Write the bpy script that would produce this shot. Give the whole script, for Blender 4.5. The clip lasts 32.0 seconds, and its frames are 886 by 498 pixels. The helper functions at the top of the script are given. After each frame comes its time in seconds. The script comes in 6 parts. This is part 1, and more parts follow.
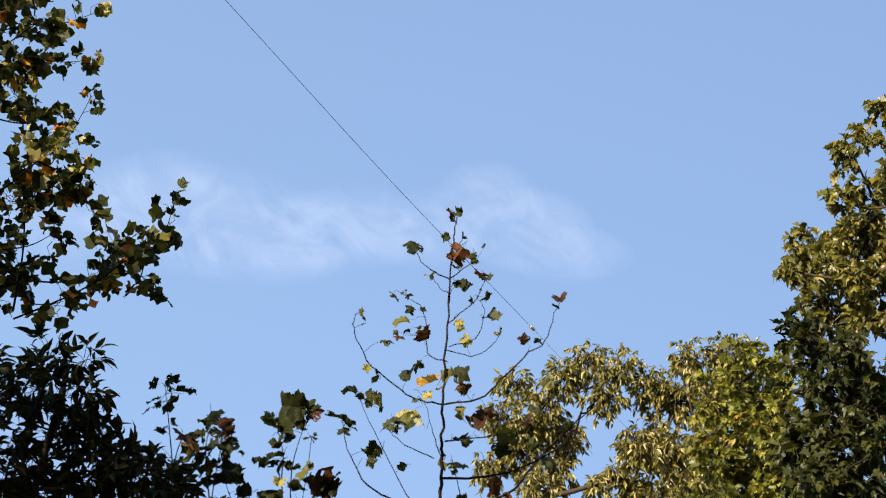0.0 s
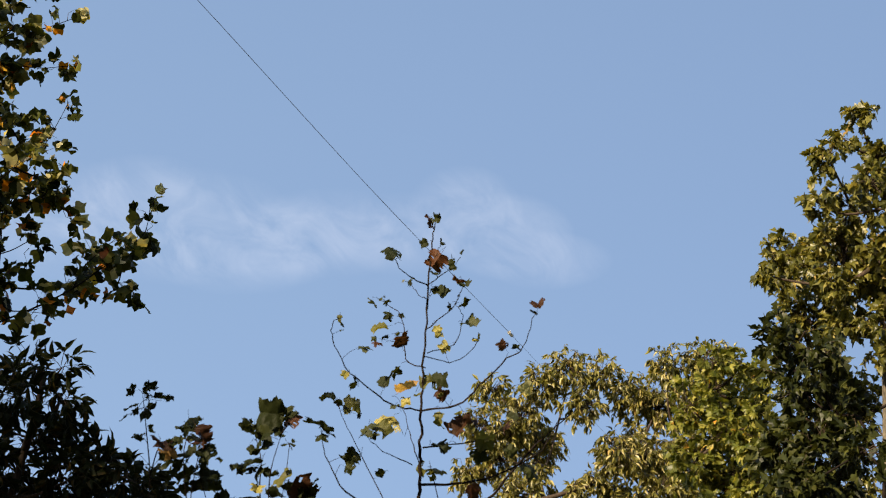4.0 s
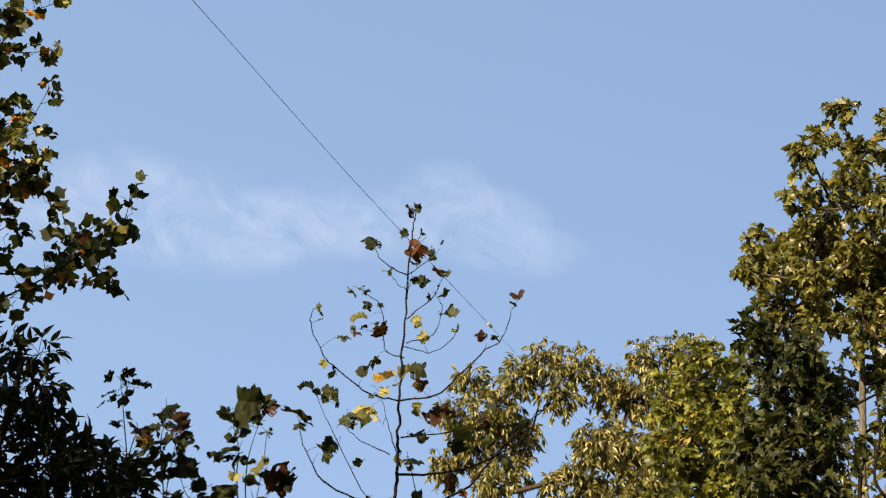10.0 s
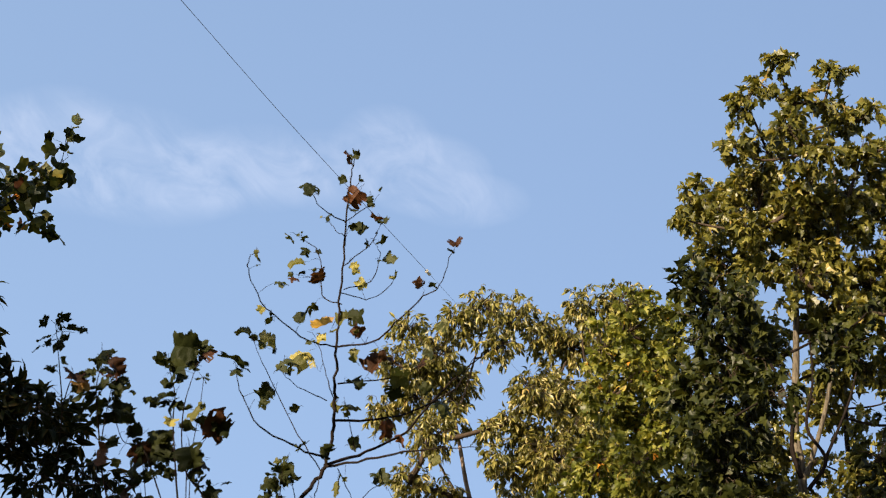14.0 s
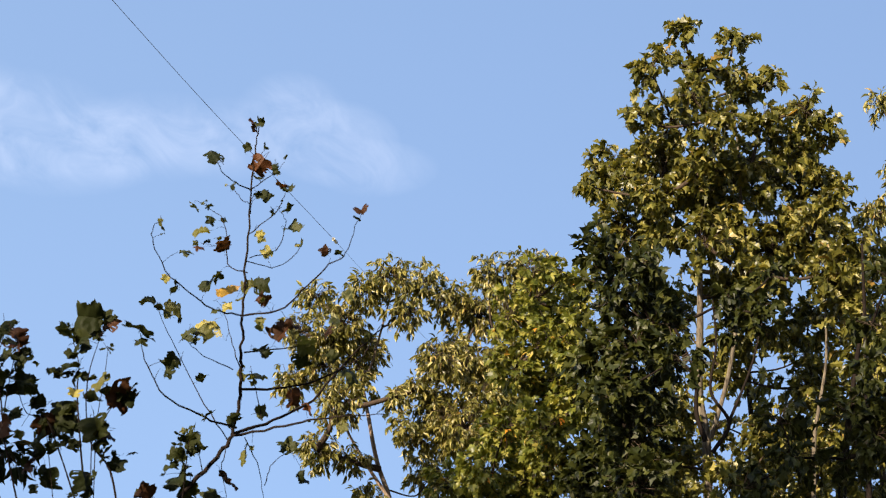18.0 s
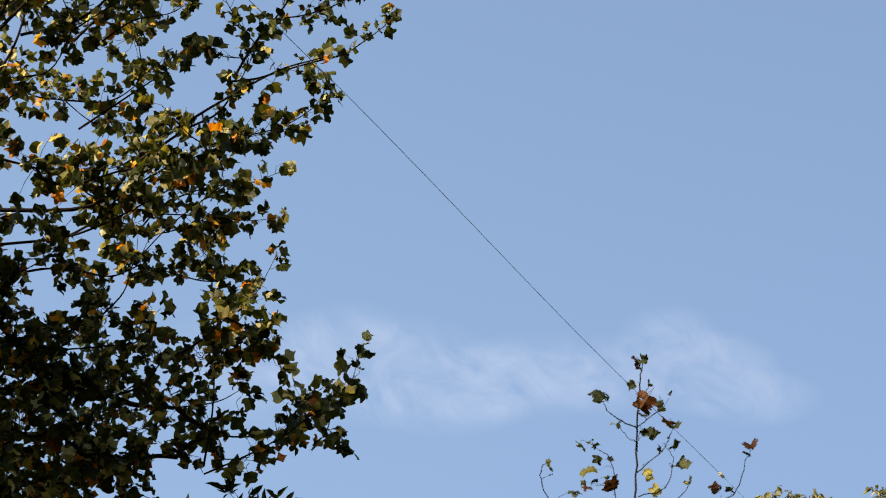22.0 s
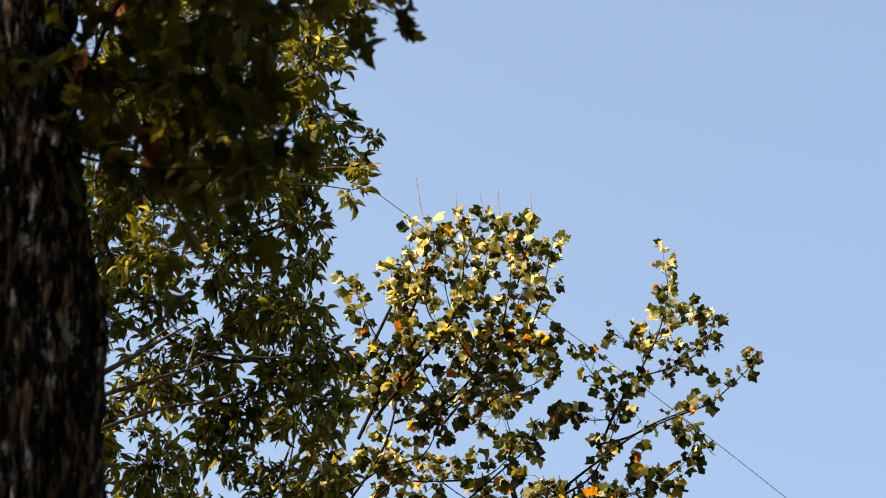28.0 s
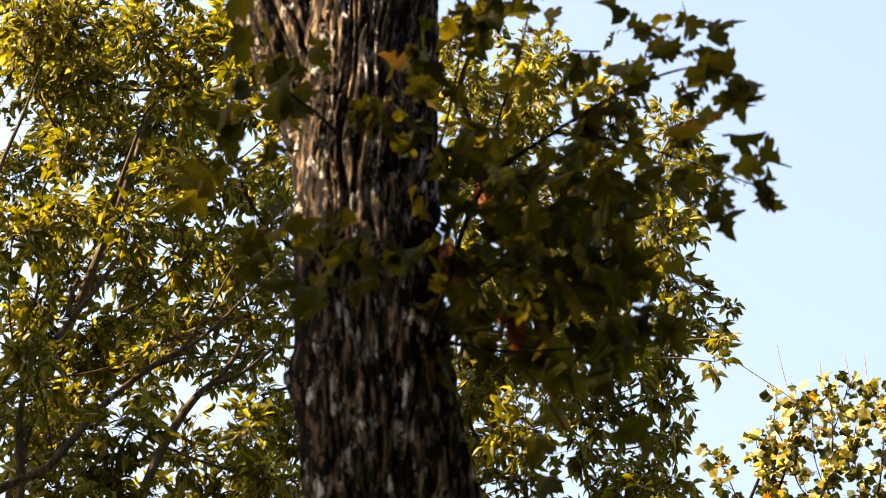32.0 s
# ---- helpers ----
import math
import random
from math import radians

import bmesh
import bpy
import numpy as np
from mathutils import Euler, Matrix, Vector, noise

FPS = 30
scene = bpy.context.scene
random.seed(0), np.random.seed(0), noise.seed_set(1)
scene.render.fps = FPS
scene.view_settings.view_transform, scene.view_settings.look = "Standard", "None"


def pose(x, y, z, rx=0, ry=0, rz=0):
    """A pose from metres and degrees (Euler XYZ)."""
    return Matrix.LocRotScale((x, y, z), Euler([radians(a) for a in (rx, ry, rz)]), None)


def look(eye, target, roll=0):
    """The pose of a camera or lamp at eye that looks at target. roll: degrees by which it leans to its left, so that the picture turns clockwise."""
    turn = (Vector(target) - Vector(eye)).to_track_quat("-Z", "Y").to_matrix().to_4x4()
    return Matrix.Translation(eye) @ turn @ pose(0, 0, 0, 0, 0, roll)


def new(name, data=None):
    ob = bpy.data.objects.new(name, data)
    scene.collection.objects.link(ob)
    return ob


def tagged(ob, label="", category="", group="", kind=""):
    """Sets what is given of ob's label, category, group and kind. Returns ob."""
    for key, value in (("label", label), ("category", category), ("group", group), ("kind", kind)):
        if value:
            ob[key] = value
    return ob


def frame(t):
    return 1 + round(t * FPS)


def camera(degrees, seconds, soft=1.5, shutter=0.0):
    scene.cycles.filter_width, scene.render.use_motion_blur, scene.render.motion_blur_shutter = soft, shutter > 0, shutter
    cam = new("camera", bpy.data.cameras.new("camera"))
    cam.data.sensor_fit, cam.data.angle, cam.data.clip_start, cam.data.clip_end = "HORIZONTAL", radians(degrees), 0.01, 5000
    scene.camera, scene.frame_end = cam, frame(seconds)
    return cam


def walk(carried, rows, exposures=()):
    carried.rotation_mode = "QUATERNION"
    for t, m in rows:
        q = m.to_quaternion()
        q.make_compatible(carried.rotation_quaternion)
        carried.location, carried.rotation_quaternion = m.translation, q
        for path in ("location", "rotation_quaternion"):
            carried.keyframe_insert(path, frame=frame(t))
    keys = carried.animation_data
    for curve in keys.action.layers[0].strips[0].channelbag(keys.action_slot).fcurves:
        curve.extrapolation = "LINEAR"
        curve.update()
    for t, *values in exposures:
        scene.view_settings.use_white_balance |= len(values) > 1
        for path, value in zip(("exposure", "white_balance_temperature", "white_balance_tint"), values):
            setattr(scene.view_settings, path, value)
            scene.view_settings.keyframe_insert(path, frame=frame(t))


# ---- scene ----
# A clearing at the edge of a wood, seen from a tripod: the camera stands still and turns.
cam = camera(30.08, 32.0, soft=1.1)
EYE = Vector((0.0, 0.0, 1.6))
NODAL = 0.120     # the lens sits this far ahead of the tripod's axis
# seconds, yaw, pitch, roll in degrees
ROWS = [
    (0.0, 2.035, 13.603, -0.05),
    (0.5, 2.036, 13.833, -0.489),
    (1.0, 1.725, 14.606, 0.06),
    (1.5, 1.237, 14.851, 0.038),
    (2.0, 1.59, 14.38, -0.017),
    (2.5, 1.204, 14.575, 0.022),
    (3.0, 1.718, 16.36, 0.21),
    (3.5, 2.13, 14.539, -0.159),
    (4.0, 1.32, 13.815, 0.182),
    (4.5, 0.196, 12.61, 0.201),
    (6.5, -0.155, 12.54, -0.645),
    (7.0, 0.824, 13.495, -0.905),
    (7.5, 0.561, 13.815, -0.884),
    (8.0, 0.227, 13.916, -0.757),
    (8.5, -0.404, 13.225, -0.546),
    (9.0, -0.121, 13.581, 0.006),
    (9.5, 0.18, 13.394, -0.331),
    (10.0, 0.486, 13.487, -0.369),
    (10.5, 0.747, 13.453, -0.429),
    (11.0, 0.384, 13.548, -0.454),
    (11.5, 0.259, 14.445, -0.393),
    (12.0, 0.129, 13.867, -0.456),
    (12.5, -0.248, 12.418, -0.732),
    (13.0, -1.713, 12.119, -0.387),
    (13.5, -1.692, 11.844, -0.307),
    (15.5, -1.828, 11.277, -0.671),
    (16.0, -3.198, 10.707, -0.059),
    (16.5, -3.122, 11.117, -0.213),
    (17.0, -4.083, 10.605, 0.283),
    (17.5, -4.757, 10.252, 0.525),
    (18.0, -4.768, 10.556, 0.623),
    (18.5, -5.106, 11.5, 0.633),
    (19.0, -4.825, 13.095, 0.625),
    (19.5, -2.365, 13.809, 0.486),
    (20.0, 0.121, 15.018, 0.452),
    (20.5, 2.803, 15.726, 0.184),
    (21.0, 3.759, 17.214, 0.323),
    (21.5, 6.892, 17.941, -0.431),
    (22.0, 8.451, 18.707, -0.439),
    (22.5, 9.888, 19.83, -0.323),
    (23.0, 10.323, 21.332, 0.073),
    (23.5, 10.459, 21.931, 0.548),
    (24.0, 12.077, 22.472, 0.388),
    (24.5, 13.11, 23.495, 0.173),
    (25.0, 16.144, 24.207, -0.398),
    (25.5, 16.952, 24.736, -0.158),
    (27.5, 19.088, 29.697, 2.061),
    (28.0, 22.701, 31.063, 0.48),
    (28.5, 24.455, 32.487, 0.168),
    (29.0, 25.787, 33.789, -0.602),
    (29.5, 26.041, 33.143, -0.61),
    (30.0, 26.965, 32.83, -0.56),
    (30.5, 28.28, 33.602, -1.126),
    (31.0, 30.537, 35.099, -2.003),
    (31.5, 32.43, 36.338, -3.353),
    (32.0, 34.361, 36.705, -4.187),
]


def stand(yaw, pitch, roll):
    turn = pose(0, 0, 0, 90 + pitch, roll, yaw)
    return Matrix.Translation(EYE + turn.to_3x3() @ Vector((0, 0, -NODAL))) @ turn


EXPOSURES = (
    (0.0, 1.50, 6750, 12), (3.0, 1.42, 7050, 12), (4.0, 1.27, 7200, 12), (7.0, 1.56, 7100, 12), (9.0, 1.48, 7250, 13), (13.0, 1.42, 7250, 13),
    (16.0, 1.50, 6850, 13), (18.0, 1.52, 6800, 13), (20.0, 1.58, 6800, 13), (21.0, 1.42, 7000, 13), (22.0, 1.32, 7100, 12), (23.0, 1.48, 6900, 12), (24.0, 1.48, 6900, 12), (25.0, 1.53, 7050, 12), (28.0, 1.8, 7850, 13),
    (29.0, 2.22, 8200, 14), (30.0, 2.34, 8700, 16), (31.0, 2.34, 8950, 16), (32.0, 2.58, 9100, 18))
cam.data.dof.use_dof, cam.data.dof.focus_distance, cam.data.dof.aperture_fstop = True, 15.0, 5.6
walk(cam, [(t, stand(yaw, pitch, roll)) for t, yaw, pitch, roll in ROWS], EXPOSURES)

# ---- light: low autumn sun from behind the camera's left shoulder, blue sky with one streak of high cloud ----
SUN_EL, SUN_AZ = 33.0, -139.0      # degrees; bearing clockwise from +y
sun_way = Vector((math.sin(radians(SUN_AZ)) * math.cos(radians(SUN_EL)), math.cos(radians(SUN_AZ)) * math.cos(radians(SUN_EL)), math.sin(radians(SUN_EL))))
sun_data = bpy.data.lights.new("sun", "SUN")
sun_data.energy, sun_data.angle, sun_data.color = 5.0, radians(0.55), (1.0, 0.86, 0.66)
sun = new("sun", sun_data)
sun.matrix_world = look(sun_way * 60, (0, 0, 0))

world = bpy.data.worlds.new("sky")
scene.world = world
world.use_nodes = True
wn, wl = world.node_tree.nodes, world.node_tree.links
wn.clear()


def node(nodes, kind, **values):
    n = nodes.new(kind)
    for k, v in values.items():
        n.inputs[k].default_value = v
    return n


def maths(nodes, links, op, a, b=None, clamp=False):
    n = nodes.new("ShaderNodeMath")
    n.operation, n.use_clamp = op, clamp
    for i, v in enumerate((a, b)):
        if v is None:
            continue
        if isinstance(v, (int, float)):
            n.inputs[i].default_value = v
        else:
            links.new(v, n.inputs[i])
    return n.outputs[0]


sky = wn.new("ShaderNodeTexSky")
sky.sky_type, sky.sun_disc = "NISHITA", False
sky.sun_elevation, sky.sun_rotation = radians(SUN_EL), radians(SUN_AZ)
sky.air_density, sky.dust_density, sky.ozone_density = 1.0, 0.7, 1.3
coord = wn.new("ShaderNodeTexCoord")
# a dry autumn sky, evenly blue down to the treetops
lift = wn.new("ShaderNodeMapping")
lift.inputs["Scale"].default_value, lift.inputs["Location"].default_value = (1, 1, 0.25), (0, 0, 0.42)
lift.inputs["Rotation"].default_value = (0, radians(-10), 0)      # tilted, so that the sky brightens a little to the left
wl.new(coord.outputs["Generated"], lift.inputs["Vector"])
wl.new(lift.outputs[0], sky.inputs["Vector"])
# the streak of cirrus: axes along, across and towards its middle
CLOUD_AZ, CLOUD_EL = -0.2, 15.5
turned = wn.new("ShaderNodeMapping")
turned.vector_type = "TEXTURE"
turned.inputs["Rotation"].default_value = Euler((radians(CLOUD_EL), 0, radians(-CLOUD_AZ))).to_matrix().to_euler()
wl.new(coord.outputs["Generated"], turned.inputs["Vector"])
split = wn.new("ShaderNodeSeparateXYZ")
wl.new(turned.outputs["Vector"], split.inputs[0])
ax, ay, az_ = split.outputs
# wisps: fibres that trail down to the right, broken up by a finer noise
fibre_turn, fibre_map = wn.new("ShaderNodeMapping"), wn.new("ShaderNodeMapping")
fibre_turn.inputs["Rotation"].default_value = (0, radians(50), 0)
fibre_map.inputs["Scale"].default_value = (36.0, 15.0, 22.0)
wl.new(turned.outputs["Vector"], fibre_turn.inputs["Vector"])
wl.new(fibre_turn.outputs[0], fibre_map.inputs["Vector"])
wisp = node(wn, "ShaderNodeTexNoise", Scale=1.0, Detail=7.0, Roughness=0.62, Distortion=1.0)
wl.new(fibre_map.outputs[0], wisp.inputs["Vector"])


def blob(cx, cz, rx, rz):
    """A soft patch of cloud round (cx, cz), in radians from the streak's middle."""
    dx = maths(wn, wl, "DIVIDE", maths(wn, wl, "SUBTRACT", ax, cx), rx)
    dz = maths(wn, wl, "DIVIDE", maths(wn, wl, "SUBTRACT", az_, cz), rz)
    q = maths(wn, wl, "ADD", maths(wn, wl, "MULTIPLY", dx, dx), maths(wn, wl, "MULTIPLY", dz, dz))
    return maths(wn, wl, "SUBTRACT", 1.0, q, True)


patch = None
for weight, *place in ((1.0, -0.005, -0.008, 0.036, 0.030), (1.0, 0.020, -0.022, 0.042, 0.027), (0.8, 0.045, -0.037, 0.040, 0.018), (0.6, -0.085, -0.019, 0.060, 0.028),
                       (0.65, -0.040, -0.020, 0.050, 0.026), (0.6, -0.112, -0.023, 0.045, 0.028), (0.85, -0.173, -0.014, 0.070, 0.036), (0.7, -0.138, -0.030, 0.060, 0.026),
                       (0.6, -0.197, 0.004, 0.045, 0.026), (0.6, -0.250, -0.004, 0.070, 0.032), (0.5, -0.225, -0.022, 0.060, 0.028)):
    puff = maths(wn, wl, "MULTIPLY", blob(*place), weight)
    patch = puff if patch is None else maths(wn, wl, "ADD", patch, puff)
patch = maths(wn, wl, "MINIMUM", patch, 1.0)
veil = maths(wn, wl, "MULTIPLY", patch, maths(wn, wl, "MULTIPLY", maths(wn, wl, "SUBTRACT", wisp.outputs["Fac"], 0.30, True), 2.6))
veil = maths(wn, wl, "MULTIPLY", veil, maths(wn, wl, "GREATER_THAN", ay, 0.0))
veil = maths(wn, wl, "MULTIPLY", veil, 0.085, True)
cloud_mix = wn.new("ShaderNodeMix")
cloud_mix.data_type = "RGBA"
wl.new(veil, cloud_mix.inputs[0])
wl.new(sky.outputs[0], cloud_mix.inputs[6])
cloud_mix.inputs[7].default_value = (8.8, 8.7, 9.0, 1)
back = node(wn, "ShaderNodeBackground", Strength=0.095)
wl.new(cloud_mix.outputs[2], back.inputs["Color"])
world_out = wn.new("ShaderNodeOutputWorld")
wl.new(back.outputs[0], world_out.inputs[0])


# ---- materials ----
def leaf_material(name, stops, sheen=0.38, through_light=0.42, gloss=0.2, glow=(1.0, 0.88, 0.4)):
    """Thin leaf: each leaf takes its tint from the ramp; light comes through it. stops: (place, colour)."""
    m = bpy.data.materials.new(name)
    m.use_nodes = True
    n, l = m.node_tree.nodes, m.node_tree.links
    n.clear()
    info, geo = n.new("ShaderNodeObjectInfo"), n.new("ShaderNodeNewGeometry")
    pick = maths(n, l, "FRACT", maths(n, l, "ADD", info.outputs["Random"], geo.outputs["Random Per Island"]))
    ramp = n.new("ShaderNodeValToRGB")
    ramp.color_ramp.elements[0].position, ramp.color_ramp.elements[0].color = stops[0][0], (*stops[0][1], 1)
    ramp.color_ramp.elements[1].position, ramp.color_ramp.elements[1].color = stops[-1][0], (*stops[-1][1], 1)
    for place, colour in stops[1:-1]:
        e = ramp.color_ramp.elements.new(place)
        e.color = (*colour, 1)
    l.new(pick, ramp.inputs[0])
    tex = n.new("ShaderNodeTexCoord")
    mottle = node(n, "ShaderNodeTexNoise", Scale=18.0, Detail=4.0, Roughness=0.6)
    l.new(tex.outputs["Object"], mottle.inputs["Vector"])
    hue = node(n, "ShaderNodeHueSaturation", Saturation=1.0)
    l.new(ramp.outputs[0], hue.inputs["Color"])
    l.new(maths(n, l, "ADD", maths(n, l, "MULTIPLY", mottle.outputs["Fac"], 0.9), 0.55), hue.inputs["Value"])
    bump = node(n, "ShaderNodeBump", Strength=0.35, Distance=0.004)
    fine = node(n, "ShaderNodeTexNoise", Scale=70.0, Detail=2.0)
    l.new(tex.outputs["Object"], fine.inputs["Vector"])
    l.new(fine.outputs["Fac"], bump.inputs["Height"])
    face = node(n, "ShaderNodeBsdfPrincipled", Roughness=sheen)
    face.inputs["Specular IOR Level"].default_value = gloss
    l.new(hue.outputs[0], face.inputs["Base Color"])
    l.new(bump.outputs[0], face.inputs["Normal"])
    warm = n.new("ShaderNodeMix")
    warm.data_type, warm.blend_type = "RGBA", "MULTIPLY"
    warm.inputs[0].default_value = 1.0
    l.new(hue.outputs[0], warm.inputs[6])
    warm.inputs[7].default_value = (glow[0] * 1.9, glow[1] * 1.9, glow[2] * 1.9, 1)
    lit = n.new("ShaderNodeBsdfTranslucent")
    l.new(warm.outputs[2], lit.inputs["Color"])
    both = node(n, "ShaderNodeMixShader", Fac=through_light)
    l.new(face.outputs[0], both.inputs[1])
    l.new(lit.outputs[0], both.inputs[2])
    out = n.new("ShaderNodeOutputMaterial")
    l.new(both.outputs[0], out.inputs[0])
    return m


def bark_material(name, dark, light, scale, lichen=None, stretch=5.0, depth=0.02, low=0.36, high=0.66, patches=(0.6, 0.66)):
    m = bpy.data.materials.new(name)
    m.use_nodes = True
    n, l = m.node_tree.nodes, m.node_tree.links
    face = n["Principled BSDF"]
    tex, mp = n.new("ShaderNodeTexCoord"), n.new("ShaderNodeMapping")
    mp.inputs["Scale"].default_value = (scale, scale, scale / stretch)
    l.new(tex.outputs["Object"], mp.inputs["Vector"])
    ridge = node(n, "ShaderNodeTexNoise", Scale=1.0, Detail=8.0, Roughness=0.65, Distortion=0.4)
    l.new(mp.outputs[0], ridge.inputs["Vector"])
    ramp = n.new("ShaderNodeValToRGB")
    ramp.color_ramp.elements[0].position, ramp.color_ramp.elements[0].color = low, (*dark, 1)
    ramp.color_ramp.elements[1].position, ramp.color_ramp.elements[1].color = high, (*light, 1)
    l.new(ridge.outputs["Fac"], ramp.inputs[0])
    colour = ramp.outputs[0]
    if lichen:
        spots = node(n, "ShaderNodeTexNoise", Scale=0.42, Detail=5.0, Roughness=0.7)
        long_map = n.new("ShaderNodeMapping")
        long_map.inputs["Scale"].default_value = (scale, scale, scale / 2.5)
        l.new(tex.outputs["Object"], long_map.inputs["Vector"])
        l.new(long_map.outputs[0], spots.inputs["Vector"])
        sr = n.new("ShaderNodeValToRGB")
        sr.color_ramp.elements[0].position, sr.color_ramp.elements[1].position = patches
        l.new(spots.outputs["Fac"], sr.inputs[0])
        mx = n.new("ShaderNodeMix")
        mx.data_type = "RGBA"
        mx.inputs[7].default_value = (*lichen, 1)
        l.new(sr.outputs[0], mx.inputs[0])
        l.new(colour, mx.inputs[6])
        colour = mx.outputs[2]
    l.new(colour, face.inputs["Base Color"])
    face.inputs["Roughness"].default_value, face.inputs["Specular IOR Level"].default_value = 0.9, 0.06
    bump = node(n, "ShaderNodeBump", Strength=0.8, Distance=depth)
    l.new(ridge.outputs["Fac"], bump.inputs["Height"])
    l.new(bump.outputs[0], face.inputs["Normal"])
    return m


def plain_material(name, colour, rough=0.6, metal=0.0):
    m = bpy.data.materials.new(name)
    m.use_nodes = True
    n, l = m.node_tree.nodes, m.node_tree.links
    face = n["Principled BSDF"]
    tex = n.new("ShaderNodeTexCoord")
    grime = node(n, "ShaderNodeTexNoise", Scale=6.0, Detail=2.0)
    l.new(tex.outputs["Object"], grime.inputs["Vector"])
    hue = node(n, "ShaderNodeHueSaturation", Color=(*colour, 1))
    l.new(maths(n, l, "ADD", maths(n, l, "MULTIPLY", grime.outputs["Fac"], 0.3), 0.85), hue.inputs["Value"])
    l.new(hue.outputs[0], face.inputs["Base Color"])
    face.inputs["Roughness"].default_value, face.inputs["Metallic"].default_value = rough, metal
    return m


YELLOW, ORANGE, RUST = (0.42, 0.31, 0.04), (0.55, 0.20, 0.02), (0.07, 0.025, 0.012)
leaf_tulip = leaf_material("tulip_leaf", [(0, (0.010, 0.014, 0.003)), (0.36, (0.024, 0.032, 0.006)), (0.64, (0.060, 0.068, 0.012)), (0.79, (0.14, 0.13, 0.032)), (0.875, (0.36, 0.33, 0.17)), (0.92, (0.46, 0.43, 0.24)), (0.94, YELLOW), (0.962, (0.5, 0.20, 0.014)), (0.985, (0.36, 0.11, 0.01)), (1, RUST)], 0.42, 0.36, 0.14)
# paler copy for the crown: its extra cream stands for sunlit leaves
leaf_tulip_sunlit = leaf_material("sunlit_tulip_leaf", [(0, (0.014, 0.019, 0.004)), (0.4, (0.045, 0.052, 0.010)), (0.62, (0.10, 0.10, 0.024)), (0.74, (0.26, 0.24, 0.10)), (0.83, (0.52, 0.49, 0.31)), (0.94, (0.6, 0.57, 0.40)), (0.955, YELLOW), (0.98, (0.5, 0.24, 0.05)), (1, (0.3, 0.1, 0.03))], 0.42, 0.4, 0.14)
# near black, so that unlit leaves carry their shade in the colour
leaf_shade_dark = leaf_material("shade_dark_leaf", [(0, (0.012, 0.016, 0.005)), (1, (0.026, 0.03, 0.009))], 0.48, 0.25, 0.08)
leaf_mid = leaf_material("green_leaf", [(0, (0.024, 0.030, 0.009)), (1, (0.048, 0.052, 0.014))], 0.46, 0.3, 0.15)
leaf_olive = leaf_material("olive_leaf", [(0, (0.07, 0.072, 0.018)), (1, (0.13, 0.124, 0.036))], 0.46, 0.4, 0.2)
leaf_pale = leaf_material("pale_leaf", [(0, (0.3, 0.29, 0.14)), (1, (0.4, 0.36, 0.17))], 0.55, 0.4, 0.2)
leaf_orange = leaf_material("orange_leaf", [(0, (0.28, 0.15, 0.05)), (1, (0.4, 0.28, 0.12))], 0.5, 0.5, 0.2)
leaf_yellow = leaf_material("yellow_leaf", [(0, (0.24, 0.21, 0.045)), (1, (0.36, 0.32, 0.11))], 0.5, 0.45, 0.2)
leaf_russet = leaf_material("russet_leaf", [(0, (0.05, 0.018, 0.007)), (1, (0.12, 0.045, 0.014))], 0.5, 0.35, 0.15)
leaf_brown = leaf_material("brown_leaf", [(0, (0.022, 0.011, 0.006)), (1, (0.055, 0.022, 0.009))], 0.5, 0.3, 0.12)
leaf_oak = leaf_material("oak_leaf", [(0, (0.028, 0.031, 0.006)), (0.4, (0.068, 0.068, 0.012)), (0.86, (0.152, 0.138, 0.029)), (0.985, (0.25, 0.214, 0.064)), (1, (0.22, 0.13, 0.035))], 0.36, 0.32, 0.28)
# darkened copy of the oak leaf: shade is put into its colour
leaf_shade_toned = leaf_material("shade_toned_leaf", [(0, (0.011, 0.0145, 0.0035)), (0.6, (0.023, 0.028, 0.006)), (1, (0.050, 0.053, 0.012))], 0.44, 0.22, 0.16)
leaf_green = leaf_material("maple_leaf_far", [(0, (0.036, 0.047, 0.008)), (0.6, (0.118, 0.127, 0.020)), (0.99, (0.27, 0.245, 0.058)), (1, ORANGE)], 0.36, 0.38, 0.2)
leaf_hickory = leaf_material("hickory_leaflet", [(0, (0.035, 0.036, 0.006)), (0.45, (0.090, 0.088, 0.016)), (0.85, (0.215, 0.188, 0.048)), (0.985, (0.38, 0.32, 0.14)), (1, (0.32, 0.2, 0.06))], 0.38, 0.3, 0.3)
leaf_back = leaf_material("ash_leaflet", [(0, (0.036, 0.041, 0.006)), (0.4, (0.079, 0.081, 0.012)), (0.75, (0.138, 0.131, 0.020)), (0.95, (0.245, 0.212, 0.062)), (1, (0.44, 0.37, 0.18))], 0.46, 0.40, 0.16, (1.0, 0.93, 0.30))
# near black: the cherry's deep shade is put into the leaf colour
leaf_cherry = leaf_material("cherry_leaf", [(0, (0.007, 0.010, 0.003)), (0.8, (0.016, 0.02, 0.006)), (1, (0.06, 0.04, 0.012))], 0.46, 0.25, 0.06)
leaf_maple = leaf_material("maple_leaf", [(0, (0.020, 0.022, 0.003)), (0.6, (0.046, 0.044, 0.006)), (0.985, (0.08, 0.070, 0.010)), (1, (0.12, 0.06, 0.018))], 0.5, 0.5, 0.05)
leaf_dead = leaf_material("dead_leaf", [(0, (0.09, 0.024, 0.012)), (1, (0.16, 0.05, 0.026))], 0.6, 0.3, 0.1)
bark_maple = bark_material("maple_bark", (0.006, 0.005, 0.0045), (0.46, 0.33, 0.22), 44.0, (0.38, 0.385, 0.38), 6.0, 0.014, 0.51, 0.86, (0.575, 0.645))
